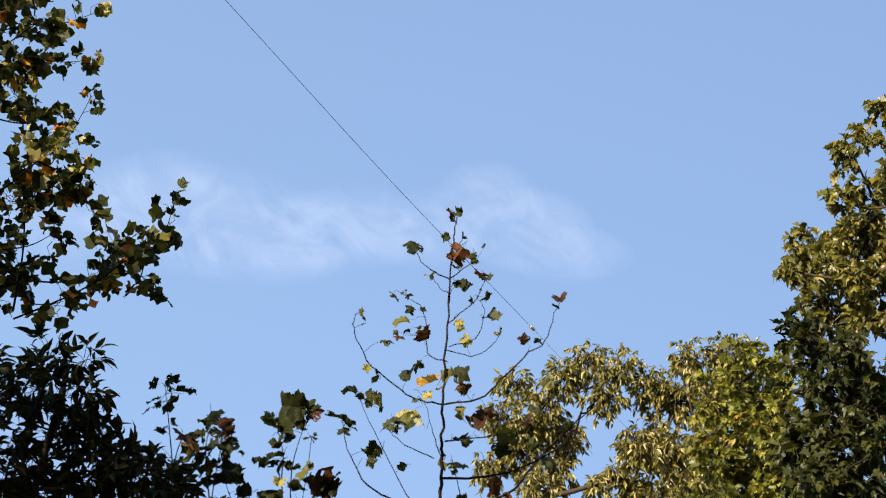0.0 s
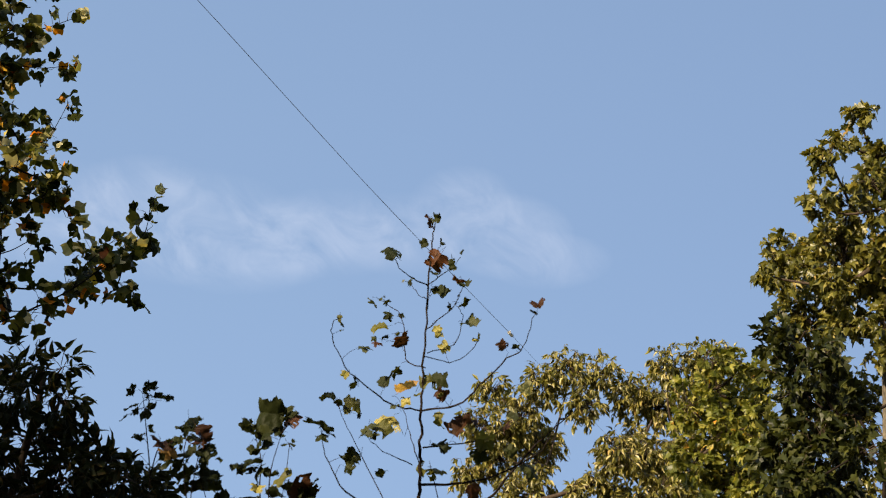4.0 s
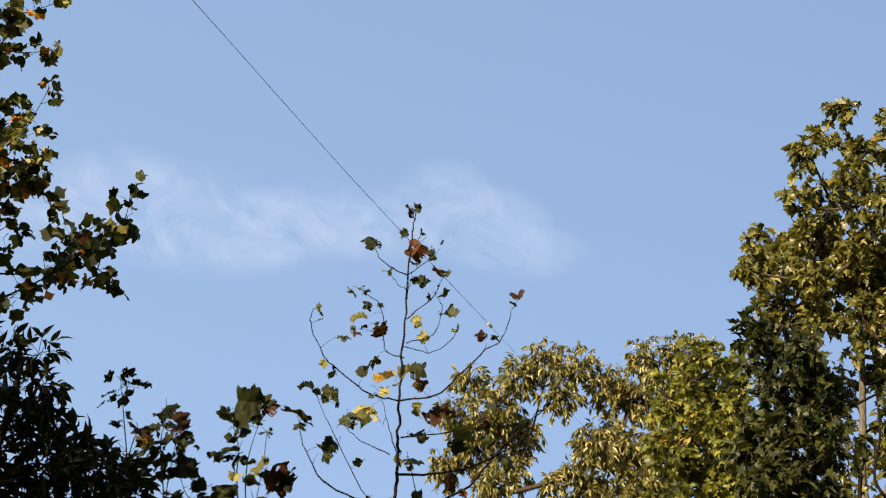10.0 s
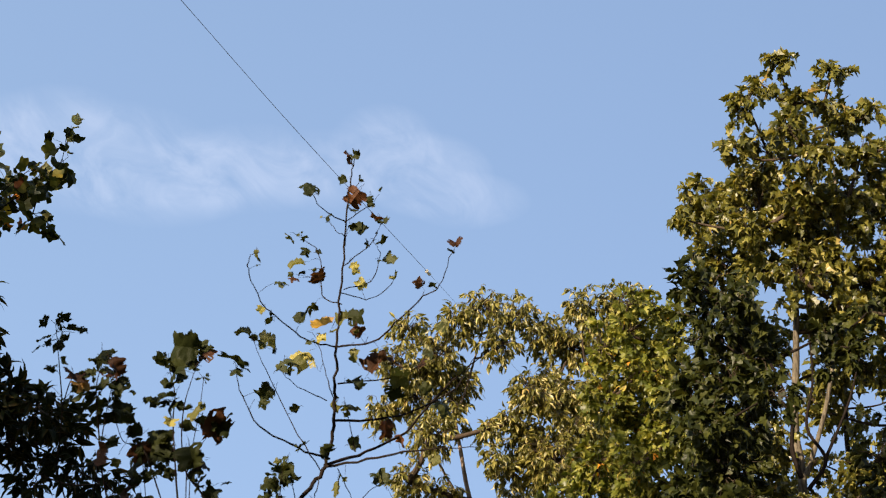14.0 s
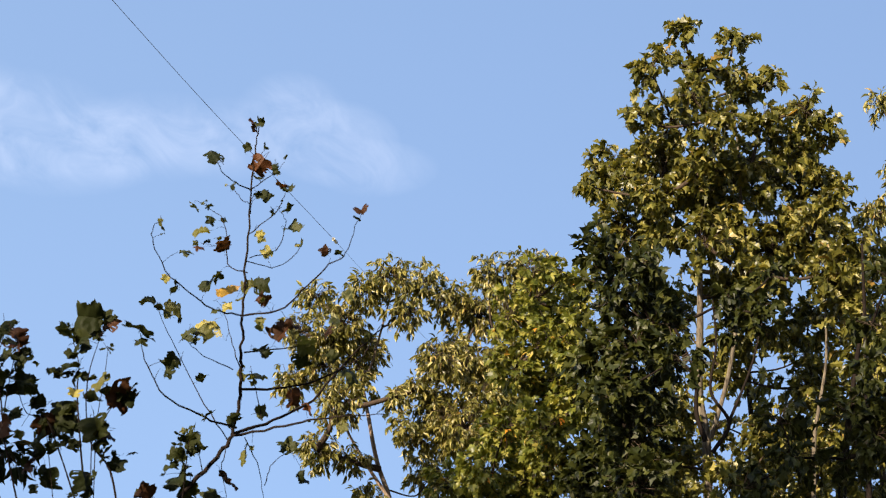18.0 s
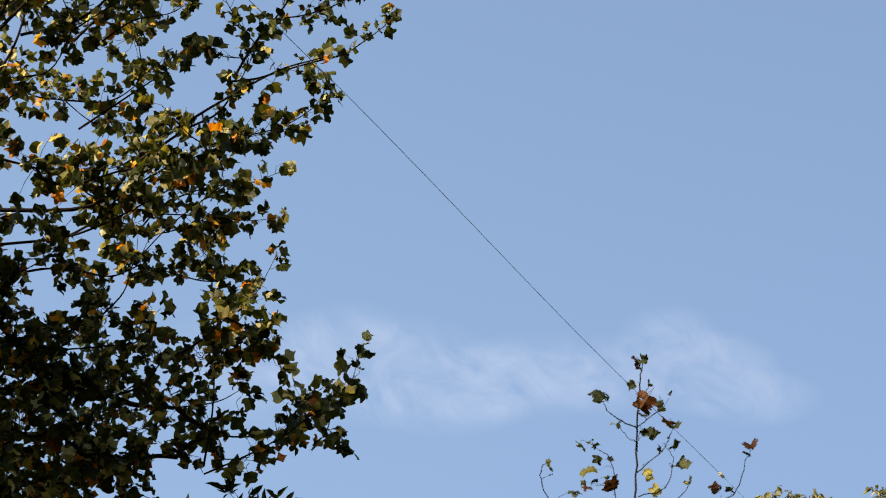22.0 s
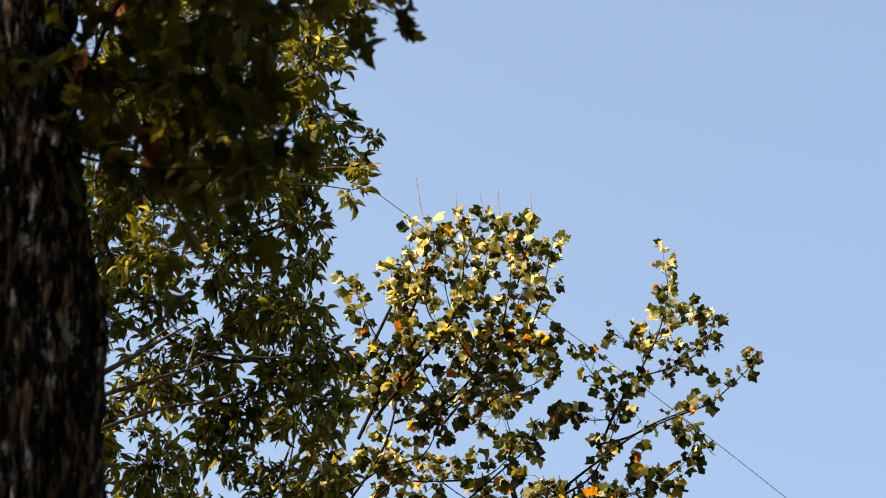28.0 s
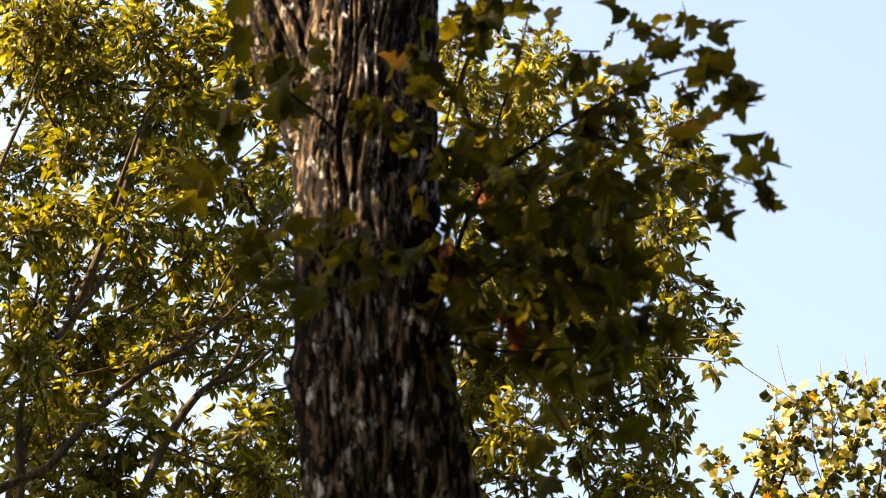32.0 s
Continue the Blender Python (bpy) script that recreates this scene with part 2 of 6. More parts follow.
bark_grey = bark_material("grey_bark", (0.02, 0.014, 0.01), (0.13, 0.095, 0.062), 22.0, (0.3, 0.3, 0.27), 4.0, 0.012)
bark_ash = bark_material("ash_bark", (0.03, 0.022, 0.015), (0.1, 0.075, 0.05), 45.0, (0.16, 0.15, 0.13), 4.0, 0.006)
bark_twig = bark_material("twig_bark", (0.022, 0.016, 0.012), (0.07, 0.05, 0.035), 60.0, None, 4.0, 0.002)
bark_young = bark_material("young_bark", (0.005, 0.004, 0.0035), (0.020, 0.014, 0.011), 70.0, None, 3.0, 0.002)
bark_stem = bark_material("stem_bark", (0.035, 0.03, 0.024), (0.15, 0.125, 0.09), 30.0, None, 4.0, 0.006)
bark_pale = bark_material("pale_shoot", (0.10, 0.07, 0.05), (0.24, 0.18, 0.13), 60.0, None, 3.0, 0.001)
cable_black = plain_material("cable_sheath", (0.17, 0.18, 0.21), 0.6)
cord_grey = plain_material("grey_cord", (0.16, 0.17, 0.18), 0.8)
insulator_white = plain_material("white_insulator", (0.85, 0.83, 0.76), 0.35)


# ---- building helpers ----
def mesh_of(name, verts, tris, material, smooth=True):
    verts, tris = np.asarray(verts, dtype=np.float32).reshape(-1, 3), np.asarray(tris, dtype=np.int32).reshape(-1, 3)
    me = bpy.data.meshes.new(name)
    me.vertices.add(len(verts))
    me.vertices.foreach_set("co", verts.ravel())
    me.loops.add(tris.size)
    me.loops.foreach_set("vertex_index", tris.ravel())
    me.polygons.add(len(tris))
    me.polygons.foreach_set("loop_start", np.arange(0, tris.size, 3, dtype=np.int32))
    me.polygons.foreach_set("loop_total", np.full(len(tris), 3, dtype=np.int32))
    me.polygons.foreach_set("use_smooth", np.full(len(tris), smooth, dtype=bool))
    me.update(calc_edges=True)
    me.materials.append(material)
    return me


def part(name, mesh, parent, label="", kind=""):
    """A mesh in plan coordinates, hung under a thing that stands unturned at its base."""
    ob = new(name, mesh)
    ob.parent = parent
    ob.matrix_parent_inverse = Matrix.Translation(-parent.location)
    return tagged(ob, label, kind=kind)


def smooth_path(points, steps=6):
    """Catmull-Rom through the points."""
    p = [np.array(q, float) for q in points]
    p = [2 * p[0] - p[1]] + p + [2 * p[-1] - p[-2]]
    out = []
    for i in range(1, len(p) - 2):
        for k in range(steps):
            u = k / steps
            out.append(0.5 * (2 * p[i] + (p[i + 1] - p[i - 1]) * u + (2 * p[i - 1] - 5 * p[i] + 4 * p[i + 1] - p[i + 2]) * u * u + (3 * p[i] - p[i - 1] - 3 * p[i + 1] + p[i + 2]) * u ** 3))
    return out + [p[-2]]


def tube(path, r0, r1, sides=7, knots=0.0, rng=None):
    """A tapered round stick along the path: vertices and triangles."""
    path = np.asarray(path, float)
    n = len(path)
    along = np.gradient(path, axis=0)
    along /= np.linalg.norm(along, axis=1, keepdims=True) + 1e-9
    ref = np.array((0.31, 0.87, 0.38))
    a = np.cross(along, ref)
    a /= np.linalg.norm(a, axis=1, keepdims=True) + 1e-9
    b = np.cross(along, a)
    rad = np.linspace(1, 0, n) ** 0.9 * (r0 - r1) + r1
    if knots and rng is not None:
        rad = rad * (1 + rng.uniform(-knots, knots, n))
    turn = np.arange(sides) * 2 * np.pi / sides
    verts = (path[:, None] + rad[:, None, None] * (np.cos(turn)[None, :, None] * a[:, None] + np.sin(turn)[None, :, None] * b[:, None])).reshape(-1, 3)
    i, j = np.meshgrid(np.arange(n - 1), np.arange(sides), indexing="ij")
    q0, q1 = i * sides + j, i * sides + (j + 1) % sides
    tris = np.concatenate([np.stack([q0, q1, q1 + sides], -1).reshape(-1, 3), np.stack([q0, q1 + sides, q0 + sides], -1).reshape(-1, 3)])
    cap = [(n - 1) * sides + k for k in range(sides)]
    tris = np.concatenate([tris, [(cap[0], cap[k], cap[k + 1]) for k in range(1, sides - 1)]])
    return verts, tris


def joined(pieces):
    verts, tris, at = [], [], 0
    for v, t in pieces:
        verts.append(v)
        tris.append(np.asarray(t) + at)
        at += len(v)
    return np.concatenate(verts), np.concatenate(tris)


# ---- leaves: one unit long from the stalk along +y, face up ----
def blade(outline, fold, curl, stalk=0.25, droop=0.0, crinkle=0.0):
    """outline: half the leaf as (out, along, along the midrib)."""
    verts, tris = [], []
    n = len(outline)
    waves = np.random.RandomState(int(1000 + 100 * fold + 10 * curl))
    for side in (1, -1):
        at = len(verts)
        for x, y, m in outline:
            x = x * (1 + 0.25 * crinkle * waves.normal())
            verts.append((0.0, m, curl * (m - 0.4) ** 2 * -1.0))
            verts.append((side * x, y + 0.1 * crinkle * waves.normal(), -curl * (y - 0.4) ** 2 + fold * x - 0.6 * fold * x * x + droop * x * x + crinkle * x * waves.normal()))
        for i in range(n - 1):
            q = at + 2 * i
            f = [(q, q + 1, q + 3)] if outline[i][0] > 0.02 else []
            if outline[i + 1][0] > 0.0:
                f.append((q, q + 3, q + 2))
            tris += f if side > 0 else [t[::-1] for t in f]
    if stalk:
        at = len(verts)
        w = 0.012
        verts += [(-w, 0.02, 0), (w, 0.02, 0), (0, -stalk, -0.05), (0, 0.02, 0.02)]
        tris += [(at, at + 1, at + 2), (at, at + 2, at + 3), (at + 1, at + 3, at + 2)]
    v = np.array(verts)
    v[:, 1] += stalk
    return v, np.array(tris)


TULIP = [(0.02, 0.0, 0.0), (0.26, -0.05, 0.06), (0.42, 0.04, 0.15), (0.54, 0.24, 0.24), (0.44, 0.33, 0.33), (0.37, 0.44, 0.44), (0.40, 0.60, 0.53), (0.46, 0.80, 0.62), (0.28, 0.83, 0.70), (0.0, 0.76, 0.76)]
OAK = [(0.02, 0.0, 0.0), (0.16, 0.18, 0.1), (0.10, 0.27, 0.26), (0.26, 0.38, 0.33), (0.25, 0.46, 0.38), (0.14, 0.50, 0.48), (0.26, 0.66, 0.58), (0.23, 0.75, 0.64), (0.12, 0.78, 0.76), (0.0, 1.0, 1.0)]
MAPLE = [(0.02, 0.0, 0.0), (0.34, 0.04, 0.06), (0.26, 0.16, 0.14), (0.56, 0.36, 0.22), (0.44, 0.4, 0.3), (0.5, 0.62, 0.36), (0.18, 0.5, 0.44), (0.24, 0.76, 0.6), (0.12, 0.78, 0.74), (0.0, 1.0, 1.0)]
LANCE = [(0.01, 0.0, 0.0), (0.13, 0.2, 0.2), (0.17, 0.45, 0.45), (0.1, 0.76, 0.76), (0.0, 1.0, 1.0)]
SMALL = [(0.01, 0.0, 0.0), (0.27, 0.4, 0.4), (0.0, 1.0, 1.0)]
OVAL = [(0.01, 0.0, 0.0), (0.15, 0.18, 0.18), (0.19, 0.42, 0.42), (0.12, 0.74, 0.74), (0.0, 1.0, 1.0)]
RAGGED = [(0.02, 0.0, 0.0), (0.2, -0.06, 0.03), (0.3, 0.08, 0.06), (0.24, 0.14, 0.11), (0.44, 0.2, 0.16), (0.54, 0.4, 0.2), (0.42, 0.38, 0.26), (0.46, 0.54, 0.32), (0.36, 0.56, 0.36), (0.17, 0.48, 0.42), (0.2, 0.62, 0.52), (0.3, 0.74, 0.6), (0.15, 0.76, 0.7), (0.12, 0.88, 0.8), (0.0, 1.0, 1.0)]


def twisted(leaf_mesh, turns):
    """A withering leaf, wound about its midrib."""
    v, t = leaf_mesh
    w = turns * (v[:, 1] - 0.4)
    return np.stack([v[:, 0] * np.cos(w) - v[:, 2] * np.sin(w), v[:, 1], v[:, 0] * np.sin(w) + v[:, 2] * np.cos(w)], 1), t


def broad_blade(outline, fold, curl, seed, stalk=0.4):
    """A broad leaf seen close: ragged edge, wavy face, here and there a hole eaten into it."""
    rng = np.random.RandomState(seed)
    edge = []
    for (x0, y0, m0), (x1, y1, m1) in zip(outline, outline[1:]):
        for u in (0.0, 0.34, 0.67):
            edge.append((x0 + (x1 - x0) * u, y0 + (y1 - y0) * u, m0 + (m1 - m0) * u))
    edge.append(outline[-1])
    verts, tris = [], []
    shift = rng.uniform(0, 50, 3)
    for way in (1, -1):
        at, n = len(verts), len(edge)
        lean = fold * rng.uniform(0.6, 1.4)
        for k, (x, y, m) in enumerate(edge):
            tooth = 1 + 0.09 * rng.normal() if 0 < k < n - 1 else 1.0
            for part_way in (0.0, 0.4, 0.75, 1.0):
                px, py = x * part_way * (tooth if part_way == 1.0 else 1.0), m + (y - m) * part_way
                wave = noise.noise(Vector((way * px * 4 + shift[0], py * 4 + shift[1], seed)))
                pz = lean * px - 0.7 * lean * px * px - curl * (py - 0.4) ** 2 + 0.13 * wave * (0.3 + px) * 2
                verts.append((way * px, py, pz))
        for k in range(n - 1):
            for c in range(3):
                if c > 0 and rng.rand() < 0.035:
                    continue
                q = at + 4 * k + c
                f = [(q, q + 1, q + 5), (q, q + 5, q + 4)]
                tris += f if way > 0 else [t[::-1] for t in f]
    at, w = len(verts), 0.012
    verts += [(-w, 0.02, 0), (w, 0.02, 0), (0, -stalk, -0.05), (0, 0.02, 0.02)]
    tris += [(at, at + 1, at + 2), (at, at + 2, at + 3), (at + 1, at + 3, at + 2)]
    v = np.array(verts)
    v[:, 1] += stalk
    return v, np.array(tris)


LEAVES = {
    "tulip": [blade(TULIP, f, c, 0.4, d, w) for f, c, d, w in ((0.3, 0.5, 0.0, 0.12), (0.8, 1.0, 0.0, 0.2), (-0.2, 0.7, -0.3, 0.15), (1.7, 0.5, 0.0, 0.15), (1.1, 1.8, 0.0, 0.2), (-0.45, 0.9, -0.4, 0.25), (0.1, 0.3, 0.0, 0.1), (0.5, 1.4, -0.2, 0.25))],
    "broad_tulip": [broad_blade(TULIP, f, c, k + 3) for k, (f, c) in enumerate(((0.3, 0.5), (0.7, 0.9), (-0.3, 0.6), (1.3, 0.4), (0.9, 1.5), (-0.5, 0.9), (0.1, 0.3), (0.5, 1.2)))],
    "oak": [blade(OAK, f, c, 0.0, d, w) for f, c, d, w in ((0.25, 0.6, 0.0, 0.15), (0.8, 1.0, 0.0, 0.2), (-0.3, 0.9, 0.0, 0.2), (1.4, 0.4, 0.0, 0.15), (0.5, 1.6, -0.3, 0.2))],
    "maple": [blade(MAPLE, 0.15, 0.5, 0.35), blade(MAPLE, 0.5, 0.9, 0.35), blade(MAPLE, -0.3, 0.8, 0.4, -0.6)],
    "curled_maple": [twisted(blade(RAGGED, f, c, 0.45, d), w) for f, c, d, w in ((0.6, 0.9, -0.4, 0.8), (1.5, 0.6, -0.9, -1.1), (-0.7, 1.6, 0.5, 1.5), (2.2, 1.2, -1.5, 0.5), (0.3, 2.0, -1.0, -1.8), (1.0, 0.3, 0.0, 0.2))],
    "ash": [blade(OVAL, 0.4, 0.4, 0.15), blade(OVAL, 0.8, 0.8, 0.15), blade(OVAL, 0.1, 0.9, 0.15), blade(OVAL, 1.3, 0.3, 0.15)],
    "beech": [blade(SMALL, 0.4, 0.4, 0.0), blade(SMALL, 0.8, 0.8, 0.0), blade(SMALL, 0.1, 0.6, 0.0)],
    "cherry": [blade(LANCE, 0.5, 0.5, 0.12), blade(LANCE, 0.9, 0.9, 0.12), blade(LANCE, 0.2, 0.8, 0.12)],
}


def basis(along, up):
    """Turn whose y axis is along and whose z axis is near up."""
    y = along / (np.linalg.norm(along) + 1e-9)
    x = np.cross(y, up)
    x /= np.linalg.norm(x) + 1e-9
    return np.stack([x, y, np.cross(x, y)], 1)


def hang_leaves(tree, poses, kind, material, part_name, near=300, label=""):
    """poses: (place, turn, size). The leaves nearest the clearing are parts of their own, the rest one mesh."""
    shapes = LEAVES[kind]
    meshes = [mesh_of(part_name, v, t, material) for v, t in shapes]
    poses = sorted(poses, key=lambda p: p[0][0] ** 2 + p[0][1] ** 2)
    step = max(1, len(poses) // near) if near else 0
    singles = poses[::step][:near] if near else []
    taken = set(id(p) for p in singles)
    for k, (place, turn, size) in enumerate(singles):
        ob = new(part_name, meshes[k % len(meshes)])
        m = Matrix(np.vstack([np.column_stack([turn * size, place]), (0, 0, 0, 1)]).tolist())
        ob.parent = tree
        ob.matrix_basis = Matrix.Translation(-tree.location) @ m
        if label:
            tagged(ob, label)
    rest = [(k, p) for k, p in enumerate(poses) if id(p) not in taken]
    if rest:
        pieces = [(shapes[k % len(shapes)][0] @ (turn * size).T + place, shapes[k % len(shapes)][1]) for k, (place, turn, size) in rest]
        v, t = joined(pieces)
        part("foliage", mesh_of("foliage", v, t, material), tree, kind="stuff")


def spray_leaves(rng, start, end, size, count, droop, poses, spread=1.0, up_bias=1.0):
    """Leaves along the outer part of one twig."""
    start, end = np.asarray(start, float), np.asarray(end, float)
    run = end - start
    for k in range(count):
        u = 1.0 if k == 0 else rng.uniform(0.35, 1.0)
        place = start + run * u
        d = run / (np.linalg.norm(run) + 1e-9) + rng.normal(0, 0.75 * spread, 3)
        d[2] -= droop
        up = rng.normal(0, 0.55, 3) + np.array((0, 0, up_bias))
        poses.append((place, basis(d, up), size * rng.uniform(0.5, 1.3)))


def dress(rng, path, leaf, droop, poses, twigs, twig, gap, side):
    """Side twigs with leaves along a bough, shorter towards its tip."""
    steps = np.linalg.norm(np.diff(path, axis=0), axis=1)
    run = np.concatenate([[0.0], np.cumsum(steps)])
    s = 0.12 * run[-1]
    while s < run[-1]:
        i = min(len(steps) - 1, int(np.searchsorted(run, s)) - 1)
        along = (path[i + 1] - path[i]) / (steps[i] + 1e-9)
        foot = path[i] + along * (s - run[i])
        way = 0.6 * along + rng.normal(0, 0.6, 3) + np.array((0, 0, 0.3))
        end = foot + way / np.linalg.norm(way) * side * rng.uniform(0.25, 1.0) * (1 - 0.55 * s / run[-1])
        bend = (foot + end) / 2 + rng.normal(0, 0.05 * side, 3)
        twigs.append(tube([foot, bend, end], twig * 0.8, twig * 0.4, 3))
        spray_leaves(rng, foot, end, leaf, rng.randint(2, 5), droop, poses, 0.9, 0.4)
        s += gap * rng.uniform(0.5, 1.5)
    spray_leaves(rng, path[-3], path[-1], leaf, 3, droop, poses, 0.9, 0.4)


def tree(name, label, category, trunk_points, trunk_r, clumps, kind, material, part_name, leaf, density, droop, seed, bark, twig=0.006, fill=0.35, per_twig=6, tip_r=0.016, base=None, group="", near=300, limb_r=0.011, rise=0.0, least=5, dressed=(), gap=0.062, side=0.34, limb_bark=None, turned=None):
    """Trunk to the ground, limbs that fork towards the boughs, twigs, and leaves."""
    rng = np.random.RandomState(seed)
    first = np.array(trunk_points[0])
    foot = np.array(base if base else (first[0] + 0.1, first[1], 0.0))
    root = new(name)
    root.location = foot
    tagged(root, label, category, group)
    trunk_path = smooth_path([foot - (0, 0, 0.15), foot * 0.55 + first * 0.45 + rng.normal(0, 0.05, 3)] + [np.array(p) for p in trunk_points], 6)
    part("trunk", mesh_of("trunk", *tube(trunk_path, trunk_r, tip_r, 14, 0.05, rng), bark), root)
    # fork towards the boughs: each joins the nearest wood that lies nearer the trunk
    nodes = [(np.array(p), None, -1) for p in trunk_path[8:]]
    trunk_n = len(nodes)
    parents = [None] * trunk_n
    left = [np.array(c) for c in clumps]
    reach = [(1e9, 0)] * len(left)
    fresh = list(range(trunk_n))
    while left:
        for k, c in enumerate(left):
            for i in fresh:
                q = nodes[i][0]
                d = np.linalg.norm(c[:3] - q) + max(0.0, q[2] - c[2] + 0.1) * 1.2
                if d < reach[k][0]:
                    reach[k] = (d, i)
        k = min(range(len(left)), key=lambda a: reach[a][0])
        c, (_, best) = left.pop(k), reach.pop(k)
        parents.append(best)
        nodes.append((c[:3], c[3], best))
        fresh = [len(nodes) - 1]
    weight = [0] * len(nodes)
    for i in range(len(nodes) - 1, trunk_n - 1, -1):
        weight[i] += 1
        if parents[i] is not None and parents[i] >= trunk_n:
            weight[parents[i]] += weight[i]
    limbs, twigs, poses = {}, [], []
    for i in range(trunk_n, len(nodes)):
        p, r, up = nodes[i]
        top = i
        while parents[top] >= trunk_n:
            top = parents[top]
        q = nodes[up][0]
        mid = (p + q) / 2 + rng.normal(0, 0.07, 3) * np.linalg.norm(p - q) - np.array((0, 0, 0.06 * np.linalg.norm(p - q)))
        r0 = limb_r * math.sqrt(weight[i] + 1)
        limbs.setdefault(top, []).append(tube(smooth_path([q, mid, p], 5), r0 * 1.15, max(twig, r0 * 0.6), 6, 0.06, rng))
        count = max(least, int(density * (r / leaf) ** 2 / per_twig))
        for k in range(count):
            way = rng.normal(0, 1, 3) + np.array((0, 0, rise))
            way /= np.linalg.norm(way)
            reach = r * rng.uniform(fill, 1.08)
            end = p + way * reach
            start = p + way * reach * rng.uniform(0.0, 0.35) + rng.normal(0, 0.06 * r, 3)
            bend = (start + end) / 2 + rng.normal(0, 0.07 * r, 3) + np.array((0, 0, 0.08 * r))
            twigs.append(tube([start, bend, end], twig, twig * 0.45, 3))
            spray_leaves(rng, bend, end, leaf, per_twig, droop, poses, 1.0, 0.55)
    # boughs that stand clear: wood of their own, side twigs and leaves all along
    for points, r0 in dressed:
        path = np.array(smooth_path(points, 6))
        part("bough", mesh_of("bough", *tube(path, r0, twig * 0.6, 7, 0.08, rng), bark), root)
        dress(rng, path, leaf, droop, poses, twigs, twig, gap, side)
    for pieces in limbs.values():
        part("limb", mesh_of("limb", *joined(pieces), limb_bark or bark), root)
    part("twig", mesh_of("twig", *joined(twigs), bark_twig), root, kind="stuff")
    if turned:  # above this height a paler leaf, with sunlight put into its colour
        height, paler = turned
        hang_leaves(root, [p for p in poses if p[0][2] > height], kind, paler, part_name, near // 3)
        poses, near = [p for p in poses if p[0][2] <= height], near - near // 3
    hang_leaves(root, poses, kind, material, part_name, near)
    return root


# ---- ground: one sheet of grass and fallen leaves ----
ground_mat = bpy.data.materials.new("leaf_strewn_grass")
ground_mat.use_nodes = True
gn, gl = ground_mat.node_tree.nodes, ground_mat.node_tree.links
gtex = gn.new("ShaderNodeTexCoord")
patches = node(gn, "ShaderNodeTexNoise", Scale=0.6, Detail=8.0, Roughness=0.7)
gl.new(gtex.outputs["Object"], patches.inputs["Vector"])
gramp = gn.new("ShaderNodeValToRGB")
gramp.color_ramp.elements[0].position, gramp.color_ramp.elements[0].color = 0.4, (0.03, 0.045, 0.012, 1)
gramp.color_ramp.elements[1].position, gramp.color_ramp.elements[1].color = 0.62, (0.09, 0.06, 0.028, 1)
gl.new(patches.outputs["Fac"], gramp.inputs[0])
gl.new(gramp.outputs[0], gn["Principled BSDF"].inputs["Base Color"])
gn["Principled BSDF"].inputs["Roughness"].default_value = 0.95
g = 40
gx, gy = np.meshgrid(np.linspace(-1, 1, g), np.linspace(-1, 1, g), indexing="ij")
gx, gy = np.sign(gx) * np.abs(gx) ** 3 * 2500, np.sign(gy) * np.abs(gy) ** 3 * 2500
gq = (np.arange(g - 1)[:, None] * g + np.arange(g - 1)[None]).ravel()
gz = np.zeros_like(gx)
ground = new("ground", mesh_of("ground", np.stack([gx, gy, gz], -1), np.concatenate([np.stack([gq, gq + g, gq + g + 1], 1), np.stack([gq, gq + g + 1, gq + 1], 1)]), ground_mat))
tagged(ground, "grassy ground strewn with fallen autumn leaves", "ground", kind="structure")

# unseen leafy screens added round the camera to cut sky light; low towards the sun
def sky_screen(first, last, far, high, label):
    around, up = 120, 36
    def out(w, h):
        return far + 1.6 * noise.noise(Vector((w * 5, h * 0.5, 1))) + 0.8 * noise.noise(Vector((w * 16, h * 1.4, 2)))
    side = np.array([[(out(w, h) * math.sin(w), out(w, h) * math.cos(w), h * (1 + 0.16 * noise.noise(Vector((w * 4, 0, 5)))))
                      for h in np.linspace(-0.2, high, up)] for w in np.linspace(radians(first), radians(last), around)])
    fi, fj = np.meshgrid(np.arange(around - 1), np.arange(up - 1), indexing="ij")
    f0 = (fi * up + fj).ravel()
    edge = new("backdrop", mesh_of("backdrop", side, np.concatenate([np.stack([f0, f0 + 1, f0 + up + 1], 1), np.stack([f0, f0 + up + 1, f0 + up], 1)]), leaf_shade_toned))
    tagged(edge, label, "backdrop", kind="structure")


sky_screen(46, 200, 14, 18.0, "unseen dark leafy screen behind the clearing that cuts sky light")
sky_screen(200, 298, 22, 8.0, "unseen low leafy screen on the sunny side that cuts sky light")


def scaffold(owner, points, r0, r1, bark):
    part("limb", mesh_of("limb", *tube(smooth_path(points, 6), r0, r1, 9, 0.07, np.random.RandomState(6)), bark), owner)


